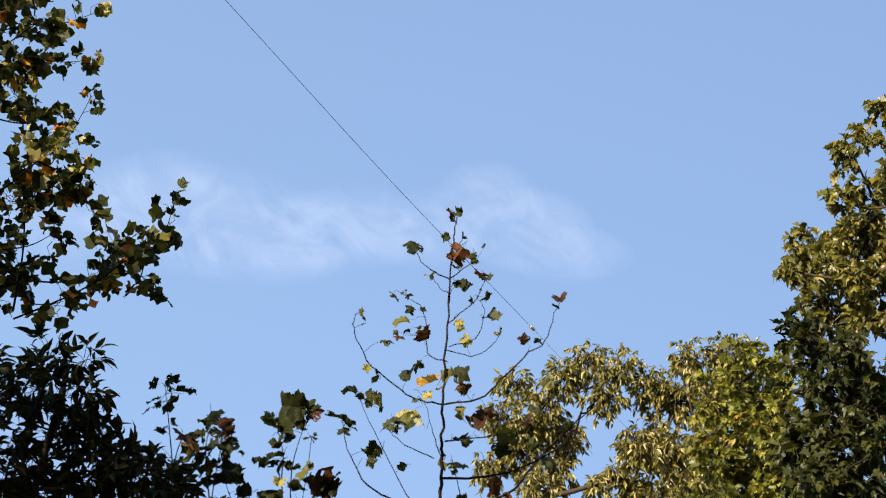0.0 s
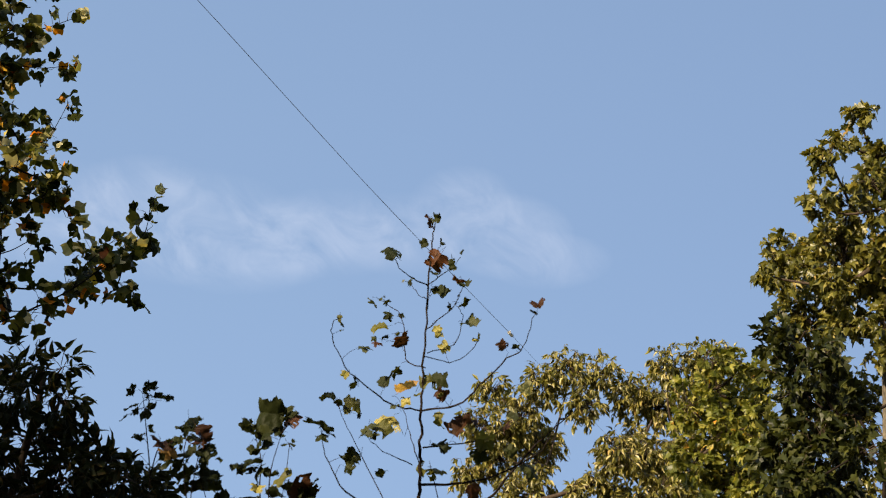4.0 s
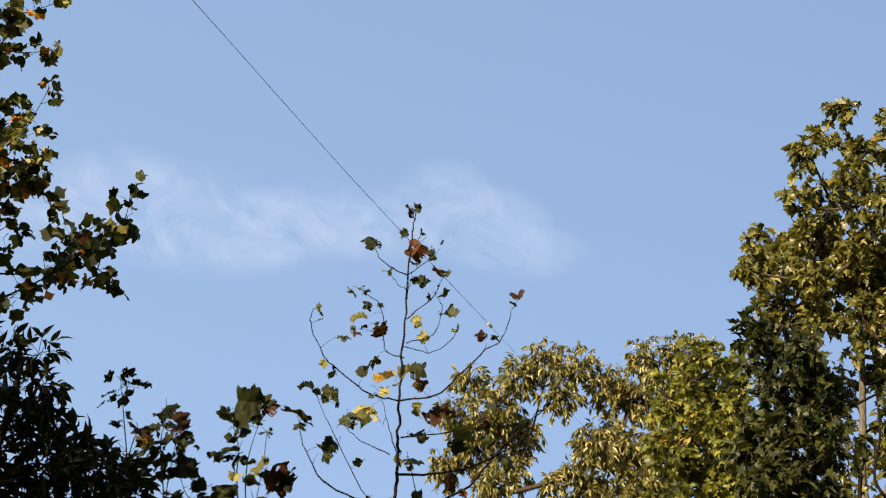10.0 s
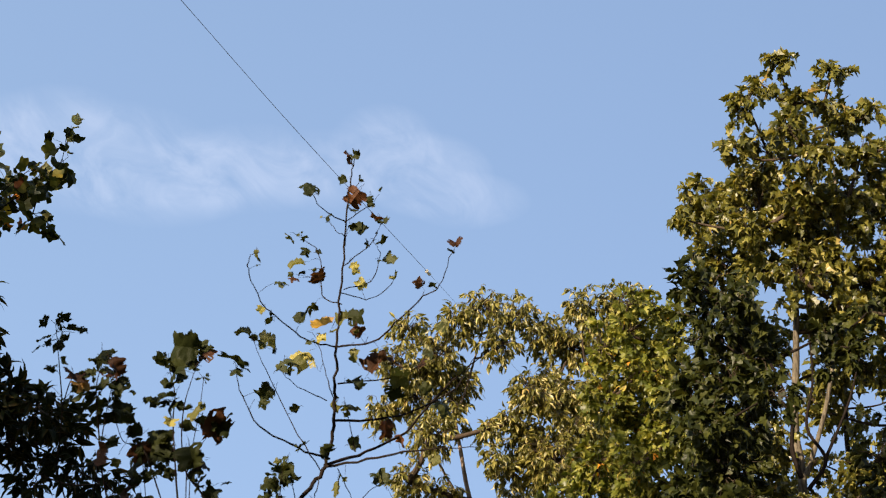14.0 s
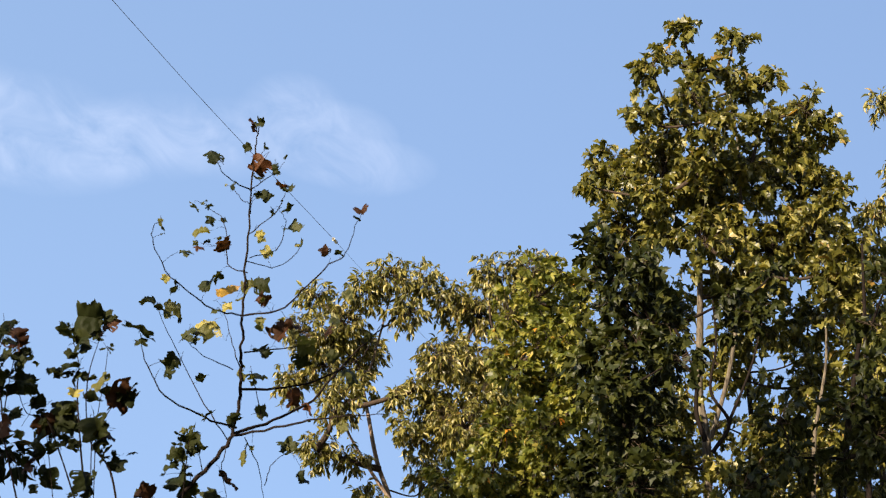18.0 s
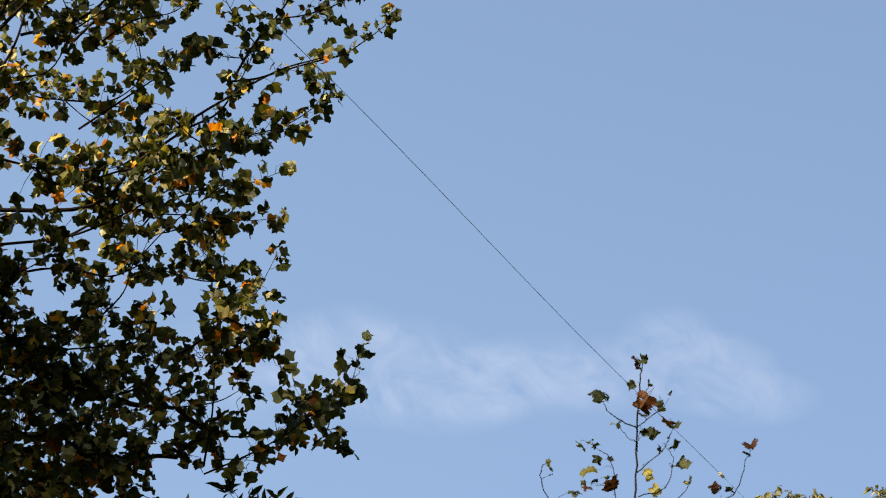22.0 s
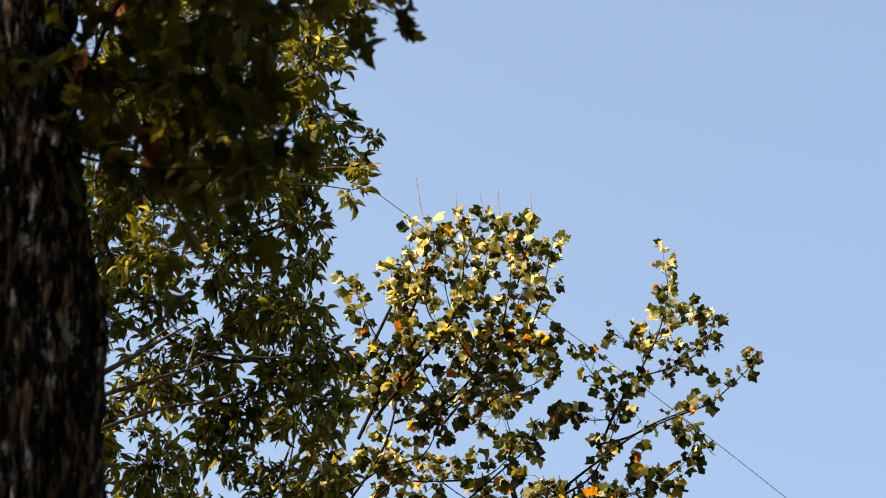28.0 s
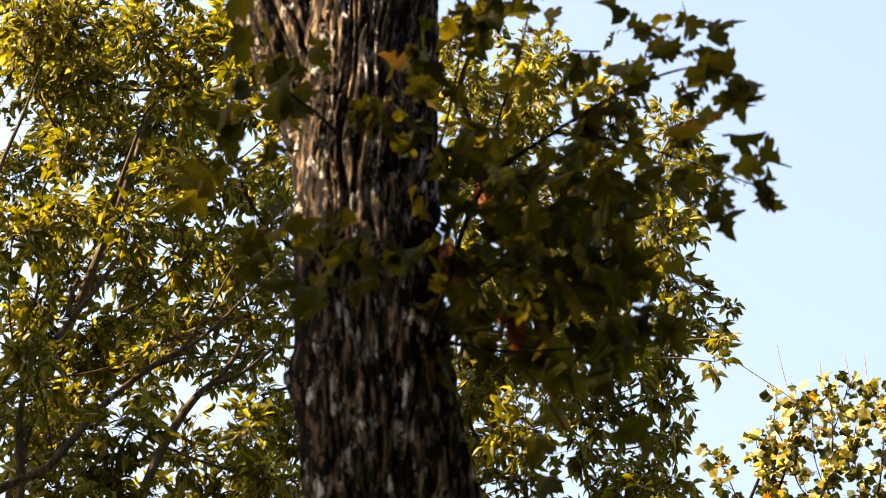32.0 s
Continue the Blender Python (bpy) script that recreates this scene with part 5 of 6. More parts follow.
# ---- unseen beeches added at the camera's left shoulder: their crowns block the sun ----
for bx, by, hh, wide, seed in ((-9.79, -5.08, 7.0, 2.0, 31), (-11.2, 1.55, 8.05, 1.3, 32), (-15.6, 2.8, 12.7, 1.9, 33)):
    prng = np.random.RandomState(seed)
    boughs = [(bx + prng.uniform(-wide, wide), by + prng.uniform(-wide, wide), hh + prng.uniform(-2.2, 1.9), prng.uniform(0.7, 1.1)) for _ in range(44)]
    # crown tops, and extra boughs that set the shadow edge on the maple
    boughs += [(bx + 0.755 * u, by - 0.656 * u, hh + 2.55 - 0.04 * u * u, 0.72) for u in np.arange(-2.0, 2.1, 0.5) if abs(u) < wide + 0.3]
    if seed == 31:
        boughs += [(bx + 0.755 * u, by - 0.656 * u, hh + v, 0.6) for u in np.arange(-1.8, 0.3, 0.4) for v in (2.9, 3.4, 3.75, 4.05)]
        boughs += [(bx + 0.755 * u, by - 0.656 * u, hh + v, 0.5) for u in (0.6, 1.0, 1.5) for v in np.arange(2.8, 5.7, 0.45)]
    tree("added_shade_beech", "unseen full beech added to shade the clearing", "tree", [(bx, by, hh * 0.48), (bx + 0.2, by + 0.1, hh * 0.8), (bx - 0.1, by, hh)], 0.22, boughs,
         "beech", leaf_green, "beech_leaf", 0.22, 19.0, 0.3, seed, bark_grey, near=60)
# one more, added out of view to keep the sun off the saplings
prng = np.random.RandomState(34)
tree("added_shade_beech", "unseen tall slender beech added to shade the young trees", "tree", [(-8.8, 1.6, 6.0), (-8.9, 1.7, 10.0), (-8.8, 1.6, 15.0)], 0.22,
     [(-8.64 + prng.uniform(-0.65, 0.65), 1.42 + prng.uniform(-0.65, 0.65), prng.uniform(8.0, 16.6), prng.uniform(0.6, 0.85)) for _ in range(42)],
     "beech", leaf_green, "beech_leaf", 0.22, 19.0, 0.3, 34, bark_grey, near=60)

# ---- the young tulip trees in the middle ----
def stem(points, r0, r1):
    global young, young_rng, young_wood
    foot = Vector((points[0][0] - 0.25, points[0][1], 0.0))
    young = new("tulip_sapling")
    young.location = foot
    young_rng = np.random.RandomState(5)
    tagged(young, "slender young tulip tree with sparse green, yellow and orange leaves", "tree", "young tulip trees")
    path = smooth_path([(foot[0], foot[1], -0.1), (foot[0] + 0.05, foot[1], foot[2] + 0.9)] + points, 6)
    young_stem = part("stem", mesh_of("stem", *tube([q + young_rng.normal(0, 0.004, 3) * (q[2] > 0.5) for q in path], r0 * 1.15, r1 * 0.9, 8, 0.06, young_rng), bark_young), young)
    young_wood = [(q, young_stem) for q in path]


def bough(points, r0, r1):
    path = [p + young_rng.normal(0, 0.003, 3) * (0 < k) for k, p in enumerate(smooth_path(points, 5))]
    r0 = r0 * 0.8
    branch = part("branch", mesh_of("branch", *tube(path, r0, r1, 6, 0.1, young_rng), bark_young), young)
    young_wood.extend((q, branch) for q in path)


# tint d is the tulip leaf darkened for shade
TINTS = {"d": leaf_shade_dark, "g": leaf_mid, "o": leaf_olive, "y": leaf_yellow, "p": leaf_pale, "a": leaf_orange, "u": leaf_russet, "r": leaf_brown}
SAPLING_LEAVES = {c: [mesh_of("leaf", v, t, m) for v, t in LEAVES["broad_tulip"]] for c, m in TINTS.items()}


def place_leaf(wood, rng, place, size, tint):
    """One broad leaf on its stalk, from the nearest wood to the place of its middle; both belong to that branch."""
    p = np.array(place)
    near, branch = min(wood, key=lambda q: np.sum((q[0] - p) ** 2))
    d = p - near + rng.normal(0, 0.25, 3) * size
    d[2] -= 0.25 * size
    turn = basis(d, rng.normal(0, 0.55, 3) + np.array((-0.1, -0.7, 0.45)))
    size *= rng.uniform(0.86, 1.06)
    k = rng.randint(0, 8)
    foot = p - turn[:, 1] * size * 0.8
    ob = new("leaf", SAPLING_LEAVES[tint][k])
    ob.parent = branch
    ob.matrix_basis = Matrix(np.vstack([np.column_stack([turn * size, foot]), (0, 0, 0, 1)]).tolist())
    # the stalk, where the blade sits off the wood
    if np.linalg.norm(foot - near) > 0.012:
        part("stalk", mesh_of("stalk", *tube([near, (near + foot) / 2 + np.array((0, 0, 0.1 * size)), foot], 0.0013, 0.001, 4), bark_young), branch)


def leaf(place, size, tint):
    place_leaf(young_wood, young_rng, place, size * 1.15, tint)
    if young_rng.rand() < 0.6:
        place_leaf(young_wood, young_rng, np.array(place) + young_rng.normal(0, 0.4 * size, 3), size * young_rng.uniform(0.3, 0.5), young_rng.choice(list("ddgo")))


stem([(-0.695, 8.789, 1.793), (-0.473, 8.854, 2.108), (-0.369, 8.910, 2.265), (-0.328, 8.911, 2.474), (-0.322, 8.911, 2.655), (-0.319, 8.912, 2.898), (-0.308, 8.912, 3.144), (-0.286, 8.913, 3.509), (-0.262, 8.913, 3.793), (-0.243, 8.914, 3.952)], 0.0125, 0.003)
bough([(-0.287, 8.913, 3.593), (-0.395, 8.708, 3.608), (-0.462, 8.605, 3.674)], 0.005, 0.0018)
bough([(-0.289, 8.913, 3.509), (-0.341, 8.911, 3.545), (-0.386, 9.009, 3.630)], 0.003, 0.0015)
bough([(-0.265, 8.913, 3.771), (-0.219, 8.915, 3.794), (-0.207, 8.915, 3.832)], 0.003, 0.0015)
bough([(-0.287, 8.913, 3.587), (-0.193, 9.065, 3.693), (-0.135, 9.116, 3.751)], 0.004, 0.0015)
bough([(-0.282, 8.913, 3.455), (-0.271, 9.013, 3.578), (-0.220, 9.065, 3.596)], 0.003, 0.0015)
bough([(-0.290, 8.913, 3.343), (-0.144, 8.716, 3.428), (-0.082, 8.617, 3.517)], 0.004, 0.0015)
bough([(-0.285, 8.913, 3.213), (-0.143, 9.116, 3.301), (-0.098, 9.167, 3.452), (-0.134, 9.217, 3.543)], 0.004, 0.0015)
bough([(-0.296, 8.912, 3.132), (-0.408, 9.108, 3.215), (-0.436, 9.207, 3.473), (-0.576, 9.299, 3.598)], 0.005, 0.0015)
bough([(-0.319, 8.912, 2.898), (-0.450, 8.705, 2.897), (-0.562, 8.598, 2.963), (-0.671, 8.490, 3.039), (-0.752, 8.383, 3.194), (-0.739, 8.284, 3.262), (-0.695, 8.287, 3.286)], 0.006, 0.0015)
bough([(-0.319, 8.912, 2.898), (-0.128, 8.817, 2.916), (0.020, 8.668, 3.014), (0.136, 8.517, 3.109), (0.221, 8.465, 3.159), (0.283, 8.413, 3.333)], 0.007, 0.0018)
bough([(-0.297, 8.912, 3.194), (-0.144, 9.216, 3.217), (-0.019, 9.318, 3.340), (-0.010, 9.318, 3.402)], 0.0035, 0.0015)
bough([(-0.307, 8.912, 2.701), (-0.131, 9.117, 2.748), (0.024, 9.268, 2.793), (0.215, 9.415, 2.910)], 0.006, 0.0015)
bough([(-0.328, 8.911, 2.504), (-0.098, 9.117, 2.532), (0.120, 9.317, 2.609), (0.344, 9.412, 2.748), (0.451, 9.507, 2.940)], 0.01, 0.0018)
bough([(-0.369, 8.910, 2.265), (-0.159, 9.216, 2.364), (0.058, 9.418, 2.492), (0.253, 9.614, 2.740), (0.437, 9.708, 2.911), (0.565, 9.802, 3.032)], 0.012, 0.002)
bough([(-0.369, 8.910, 2.259), (-0.091, 8.717, 2.295), (0.141, 8.617, 2.330), (0.441, 8.507, 2.336)], 0.01, 0.0018)
bough([(-0.346, 8.910, 2.301), (-0.492, 8.603, 2.329), (-0.677, 8.389, 2.423), (-0.759, 8.332, 2.557), (-0.800, 8.278, 2.713)], 0.008, 0.0018)
bough([(-0.389, 8.909, 2.235), (-0.548, 9.000, 2.482), (-0.712, 9.089, 2.798), (-0.787, 9.133, 2.965)], 0.005, 0.0015)
bough([(-0.366, 8.910, 2.609), (-0.504, 8.702, 2.653), (-0.600, 8.596, 2.734)], 0.004, 0.0015)
bough([(-0.330, 8.911, 2.625), (-0.386, 9.109, 2.802), (-0.440, 9.207, 2.988)], 0.004, 0.0015)
bough([(-0.213, 8.915, 2.340), (-0.248, 9.014, 2.515), (-0.283, 9.113, 2.648)], 0.004, 0.0015)
bough([(-0.301, 8.912, 2.250), (-0.227, 9.015, 2.092), (-0.197, 9.115, 1.917)], 0.004, 0.0015)
bough([(-0.389, 8.909, 2.220), (-0.412, 8.807, 2.082), (-0.376, 8.709, 1.933)], 0.004, 0.0015)
bough([(-0.519, 8.902, 2.072), (-0.524, 8.701, 2.192), (-0.556, 8.649, 2.246)], 0.004, 0.0015)
bough([(-0.198, 9.115, 2.007), (-0.156, 9.216, 2.134), (-0.034, 9.318, 2.217)], 0.0035, 0.0015)
leaf((-0.797, 8.240, 2.736), 0.142, "d")
leaf((-0.584, 8.561, 2.767), 0.101, "g")
leaf((-0.704, 9.176, 2.982), 0.108, "o")
leaf((-0.843, 9.135, 3.006), 0.088, "g")
leaf((-0.766, 9.141, 2.973), 0.068, "d")
leaf((-0.643, 8.512, 2.987), 0.074, "d")
leaf((-0.699, 8.522, 3.033), 0.044, "y")
leaf((-0.485, 8.648, 3.028), 0.108, "d")
leaf((-0.473, 9.061, 3.137), 0.081, "d")
leaf((-0.399, 9.162, 3.060), 0.115, "a")
leaf((-0.413, 9.166, 2.982), 0.068, "y")
leaf((-0.496, 8.751, 2.838), 0.115, "y")
leaf((-0.455, 9.109, 2.864), 0.095, "p")
leaf((-0.506, 8.590, 2.762), 0.101, "o")
leaf((-0.283, 8.924, 3.048), 0.095, "o")
leaf((-0.221, 8.877, 3.062), 0.088, "d")
leaf((-0.203, 8.804, 2.971), 0.074, "r")
leaf((-0.219, 8.894, 2.844), 0.081, "o")
leaf((-0.218, 8.932, 2.703), 0.095, "d")
leaf((-0.110, 9.083, 2.831), 0.115, "r")
leaf((-0.050, 8.865, 2.847), 0.081, "r")
leaf((0.024, 9.222, 2.781), 0.115, "o")
leaf((-0.007, 9.228, 2.693), 0.101, "d")
leaf((0.171, 9.583, 2.762), 0.081, "d")
leaf((0.287, 9.663, 2.663), 0.108, "g")
leaf((0.198, 9.392, 2.948), 0.074, "p")
leaf((0.279, 9.432, 3.101), 0.088, "p")
leaf((0.135, 9.435, 2.886), 0.068, "r")
leaf((-0.051, 9.105, 2.475), 0.101, "r")
leaf((0.033, 9.397, 2.436), 0.081, "u")
leaf((-0.337, 8.935, 2.591), 0.081, "o")
leaf((-0.251, 9.072, 2.613), 0.115, "o")
leaf((-0.705, 9.041, 2.669), 0.095, "d")
leaf((-0.661, 8.331, 2.529), 0.061, "d")
leaf((-0.534, 8.983, 2.578), 0.061, "d")
leaf((-0.476, 8.561, 2.339), 0.068, "d")
leaf((-0.360, 8.869, 2.336), 0.081, "d")
leaf((-0.579, 8.648, 2.217), 0.128, "d")
leaf((-0.627, 8.740, 2.148), 0.081, "d")
leaf((-0.539, 8.720, 2.175), 0.044, "d")
leaf((-0.298, 8.880, 2.156), 0.108, "o")
leaf((-0.081, 9.303, 2.225), 0.108, "g")
leaf((0.014, 9.336, 2.059), 0.088, "d")
leaf((-0.641, 8.851, 2.040), 0.149, "d")
leaf((-0.588, 8.867, 1.968), 0.122, "d")
leaf((-0.380, 8.766, 2.021), 0.115, "r")
leaf((-0.799, 8.777, 1.959), 0.095, "r")
leaf((-0.462, 8.709, 1.939), 0.101, "d")
leaf((-0.214, 8.951, 2.388), 0.068, "g")
leaf((0.213, 8.568, 2.269), 0.054, "o")
leaf((0.425, 8.471, 2.333), 0.047, "d")
leaf((0.387, 9.688, 2.882), 0.068, "g")
leaf((-0.255, 8.905, 3.950), 0.081, "r")
leaf((-0.233, 8.895, 3.963), 0.061, "d")
leaf((-0.307, 8.961, 3.836), 0.054, "d")
leaf((-0.207, 8.900, 3.828), 0.041, "d")
leaf((-0.465, 8.645, 3.718), 0.101, "d")
leaf((-0.392, 9.058, 3.644), 0.047, "d")
leaf((-0.236, 8.893, 3.719), 0.101, "u")
leaf((-0.141, 9.082, 3.746), 0.061, "d")
leaf((-0.112, 8.652, 3.555), 0.074, "u")
leaf((-0.075, 8.569, 3.515), 0.068, "d")
leaf((-0.251, 9.026, 3.683), 0.051, "d")
leaf((-0.210, 9.035, 3.580), 0.081, "d")
leaf((-0.245, 8.966, 3.577), 0.041, "d")
leaf((-0.087, 9.231, 3.556), 0.061, "d")
leaf((-0.153, 8.668, 3.418), 0.041, "d")
leaf((-0.051, 9.145, 3.413), 0.095, "g")
leaf((-0.226, 8.920, 3.332), 0.068, "y")
leaf((-0.602, 9.315, 3.588), 0.068, "o")
leaf((-0.529, 9.264, 3.575), 0.044, "d")
leaf((-0.511, 9.207, 3.482), 0.061, "d")
leaf((-0.440, 9.228, 3.484), 0.041, "d")
leaf((-0.560, 9.154, 3.394), 0.095, "o")
leaf((-0.591, 8.493, 3.175), 0.068, "g")
leaf((-0.566, 9.086, 3.308), 0.054, "r")
leaf((-0.433, 9.064, 3.314), 0.095, "r")
leaf((-0.534, 9.210, 3.367), 0.047, "d")
leaf((-0.013, 9.275, 3.358), 0.054, "y")
leaf((-0.199, 9.134, 3.282), 0.061, "y")
leaf((0.301, 8.413, 3.375), 0.068, "r")
leaf((0.279, 8.450, 3.337), 0.044, "d")
leaf((0.115, 8.515, 3.179), 0.061, "r")
leaf((-0.703, 8.322, 3.276), 0.061, "o")
leaf((0.186, 8.452, 3.156), 0.041, "d")
leaf((-0.092, 9.115, 3.822), 0.034, "d")

clump_root = None


def shoot(points, r):
    global clump_root, shoot_rng, shoot_wood
    if clump_root is None:
        clump_root = new("tulip_sapling")
        clump_root.location = (points[0][0], points[0][1], 0.0)
        shoot_rng, shoot_wood = np.random.RandomState(8), []
        tagged(clump_root, "young tulip tree of several thin stems, broad leaves coloured dark for shade", "tree", "young tulip trees")
    path = smooth_path(points, 6)
    foot = np.array(clump_root.location)
    if points[0][2] < 2.35:
        path = smooth_path([foot - (0, 0, 0.1), foot + (0, 0, 0.7), (np.array(points[0]) * 0.7 + foot * 0.3)], 4)[:-1] + path
    branch = part("branch", mesh_of("branch", *tube(path, r, 0.0015, 6, 0.1, shoot_rng), bark_young), clump_root)
    shoot_wood.extend((q, branch) for q in path)


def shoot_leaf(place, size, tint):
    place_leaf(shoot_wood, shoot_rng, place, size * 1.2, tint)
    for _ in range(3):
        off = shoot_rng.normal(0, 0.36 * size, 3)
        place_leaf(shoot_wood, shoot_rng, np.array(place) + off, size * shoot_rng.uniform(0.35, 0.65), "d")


shoot([(-1.030, 8.452, 1.738), (-1.078, 8.446, 2.063), (-1.097, 8.444, 2.240), (-1.128, 8.540, 2.456), (-1.125, 8.541, 2.599), (-1.170, 8.585, 2.751)], 0.008)
shoot([(-0.899, 8.468, 1.846), (-0.948, 8.462, 2.063), (-1.039, 8.451, 2.190), (-1.069, 8.447, 2.357), (-1.048, 8.349, 2.526), (-0.994, 8.306, 2.700)], 0.008)
shoot([(-1.087, 8.445, 1.847), (-1.191, 8.431, 2.148), (-1.279, 8.519, 2.322), (-1.369, 8.504, 2.349), (-1.431, 8.545, 2.494)], 0.006)
shoot([(-1.039, 8.451, 2.190), (-0.992, 8.558, 2.324), (-0.931, 8.615, 2.429)], 0.004)
shoot([(-0.598, 8.495, 1.844), (-0.571, 8.497, 2.121), (-0.564, 8.497, 2.205)], 0.005)
shoot([(-1.279, 8.519, 2.322), (-1.235, 8.525, 2.238), (-1.327, 8.511, 2.154)], 0.003)
shoot([(-1.020, 8.454, 2.288), (-0.998, 8.557, 2.523), (-0.983, 8.559, 2.672)], 0.003)
shoot([(-1.669, 8.349, 2.196), (-1.654, 8.352, 2.474), (-1.697, 8.446, 2.712), (-1.736, 8.489, 2.936)], 0.006)
shoot([(-1.452, 8.390, 2.198), (-1.484, 8.385, 2.477), (-1.495, 8.383, 2.618), (-1.489, 8.485, 2.745)], 0.006)
shoot([(-1.487, 8.384, 2.561), (-1.452, 8.492, 2.659), (-1.425, 8.496, 2.703)], 0.003)
shoot([(-1.655, 8.352, 2.502), (-1.627, 8.358, 2.615), (-1.588, 8.264, 2.646)], 0.004)
shoot([(-1.489, 8.382, 2.011), (-1.453, 8.389, 2.395), (-1.411, 8.396, 2.675)], 0.006)
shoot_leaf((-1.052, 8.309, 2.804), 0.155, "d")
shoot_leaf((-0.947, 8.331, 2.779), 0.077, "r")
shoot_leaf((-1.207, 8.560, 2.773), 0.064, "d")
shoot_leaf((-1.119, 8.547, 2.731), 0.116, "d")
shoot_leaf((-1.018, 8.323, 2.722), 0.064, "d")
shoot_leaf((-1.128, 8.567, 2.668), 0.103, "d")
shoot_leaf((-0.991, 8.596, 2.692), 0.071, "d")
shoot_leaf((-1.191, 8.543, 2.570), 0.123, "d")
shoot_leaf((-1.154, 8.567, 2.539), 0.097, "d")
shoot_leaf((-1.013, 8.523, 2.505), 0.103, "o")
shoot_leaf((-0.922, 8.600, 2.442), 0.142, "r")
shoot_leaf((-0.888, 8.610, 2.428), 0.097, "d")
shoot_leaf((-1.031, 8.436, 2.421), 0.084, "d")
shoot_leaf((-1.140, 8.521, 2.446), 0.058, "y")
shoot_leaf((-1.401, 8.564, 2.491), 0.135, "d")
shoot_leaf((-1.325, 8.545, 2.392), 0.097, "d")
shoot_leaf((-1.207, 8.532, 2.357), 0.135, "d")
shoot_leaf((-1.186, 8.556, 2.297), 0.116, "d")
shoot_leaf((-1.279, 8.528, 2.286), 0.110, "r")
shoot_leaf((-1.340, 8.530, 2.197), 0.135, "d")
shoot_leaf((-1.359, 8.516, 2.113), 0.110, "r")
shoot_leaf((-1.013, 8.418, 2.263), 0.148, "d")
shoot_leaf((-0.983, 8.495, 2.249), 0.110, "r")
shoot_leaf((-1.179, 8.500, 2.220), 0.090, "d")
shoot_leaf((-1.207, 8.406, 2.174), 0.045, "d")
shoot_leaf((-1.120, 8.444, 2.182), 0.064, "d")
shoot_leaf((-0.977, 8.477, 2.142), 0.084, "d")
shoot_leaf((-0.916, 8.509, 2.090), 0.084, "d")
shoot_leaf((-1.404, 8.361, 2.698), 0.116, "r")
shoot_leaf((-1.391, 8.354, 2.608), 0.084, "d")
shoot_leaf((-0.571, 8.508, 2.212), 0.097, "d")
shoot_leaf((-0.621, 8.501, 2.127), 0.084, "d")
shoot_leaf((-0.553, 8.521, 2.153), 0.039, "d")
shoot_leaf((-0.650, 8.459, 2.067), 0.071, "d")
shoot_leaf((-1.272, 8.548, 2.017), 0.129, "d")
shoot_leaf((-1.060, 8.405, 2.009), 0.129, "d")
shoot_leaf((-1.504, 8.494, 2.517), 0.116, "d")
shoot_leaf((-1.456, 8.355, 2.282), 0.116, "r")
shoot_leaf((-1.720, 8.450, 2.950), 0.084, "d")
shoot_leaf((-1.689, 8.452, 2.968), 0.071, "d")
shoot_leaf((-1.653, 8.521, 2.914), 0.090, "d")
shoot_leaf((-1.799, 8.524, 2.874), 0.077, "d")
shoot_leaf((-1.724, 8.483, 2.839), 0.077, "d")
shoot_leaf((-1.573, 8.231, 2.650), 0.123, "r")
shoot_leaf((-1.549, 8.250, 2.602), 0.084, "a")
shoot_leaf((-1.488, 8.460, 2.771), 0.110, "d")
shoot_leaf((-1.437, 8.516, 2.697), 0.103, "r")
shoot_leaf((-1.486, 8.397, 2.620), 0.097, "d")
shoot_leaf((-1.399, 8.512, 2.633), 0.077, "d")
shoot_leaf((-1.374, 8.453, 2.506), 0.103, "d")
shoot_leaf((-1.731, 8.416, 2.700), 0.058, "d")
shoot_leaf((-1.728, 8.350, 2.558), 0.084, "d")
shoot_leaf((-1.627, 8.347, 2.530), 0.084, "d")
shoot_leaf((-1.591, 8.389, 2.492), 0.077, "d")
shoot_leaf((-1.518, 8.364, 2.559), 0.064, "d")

# ---- the big maple by the camera ----
BURL, KNOB, BUTT = np.array((-2.801, 2.988, 4.119)), np.array((-2.432, 3.108, 4.212)), np.array((-2.407, 3.344, 3.766))


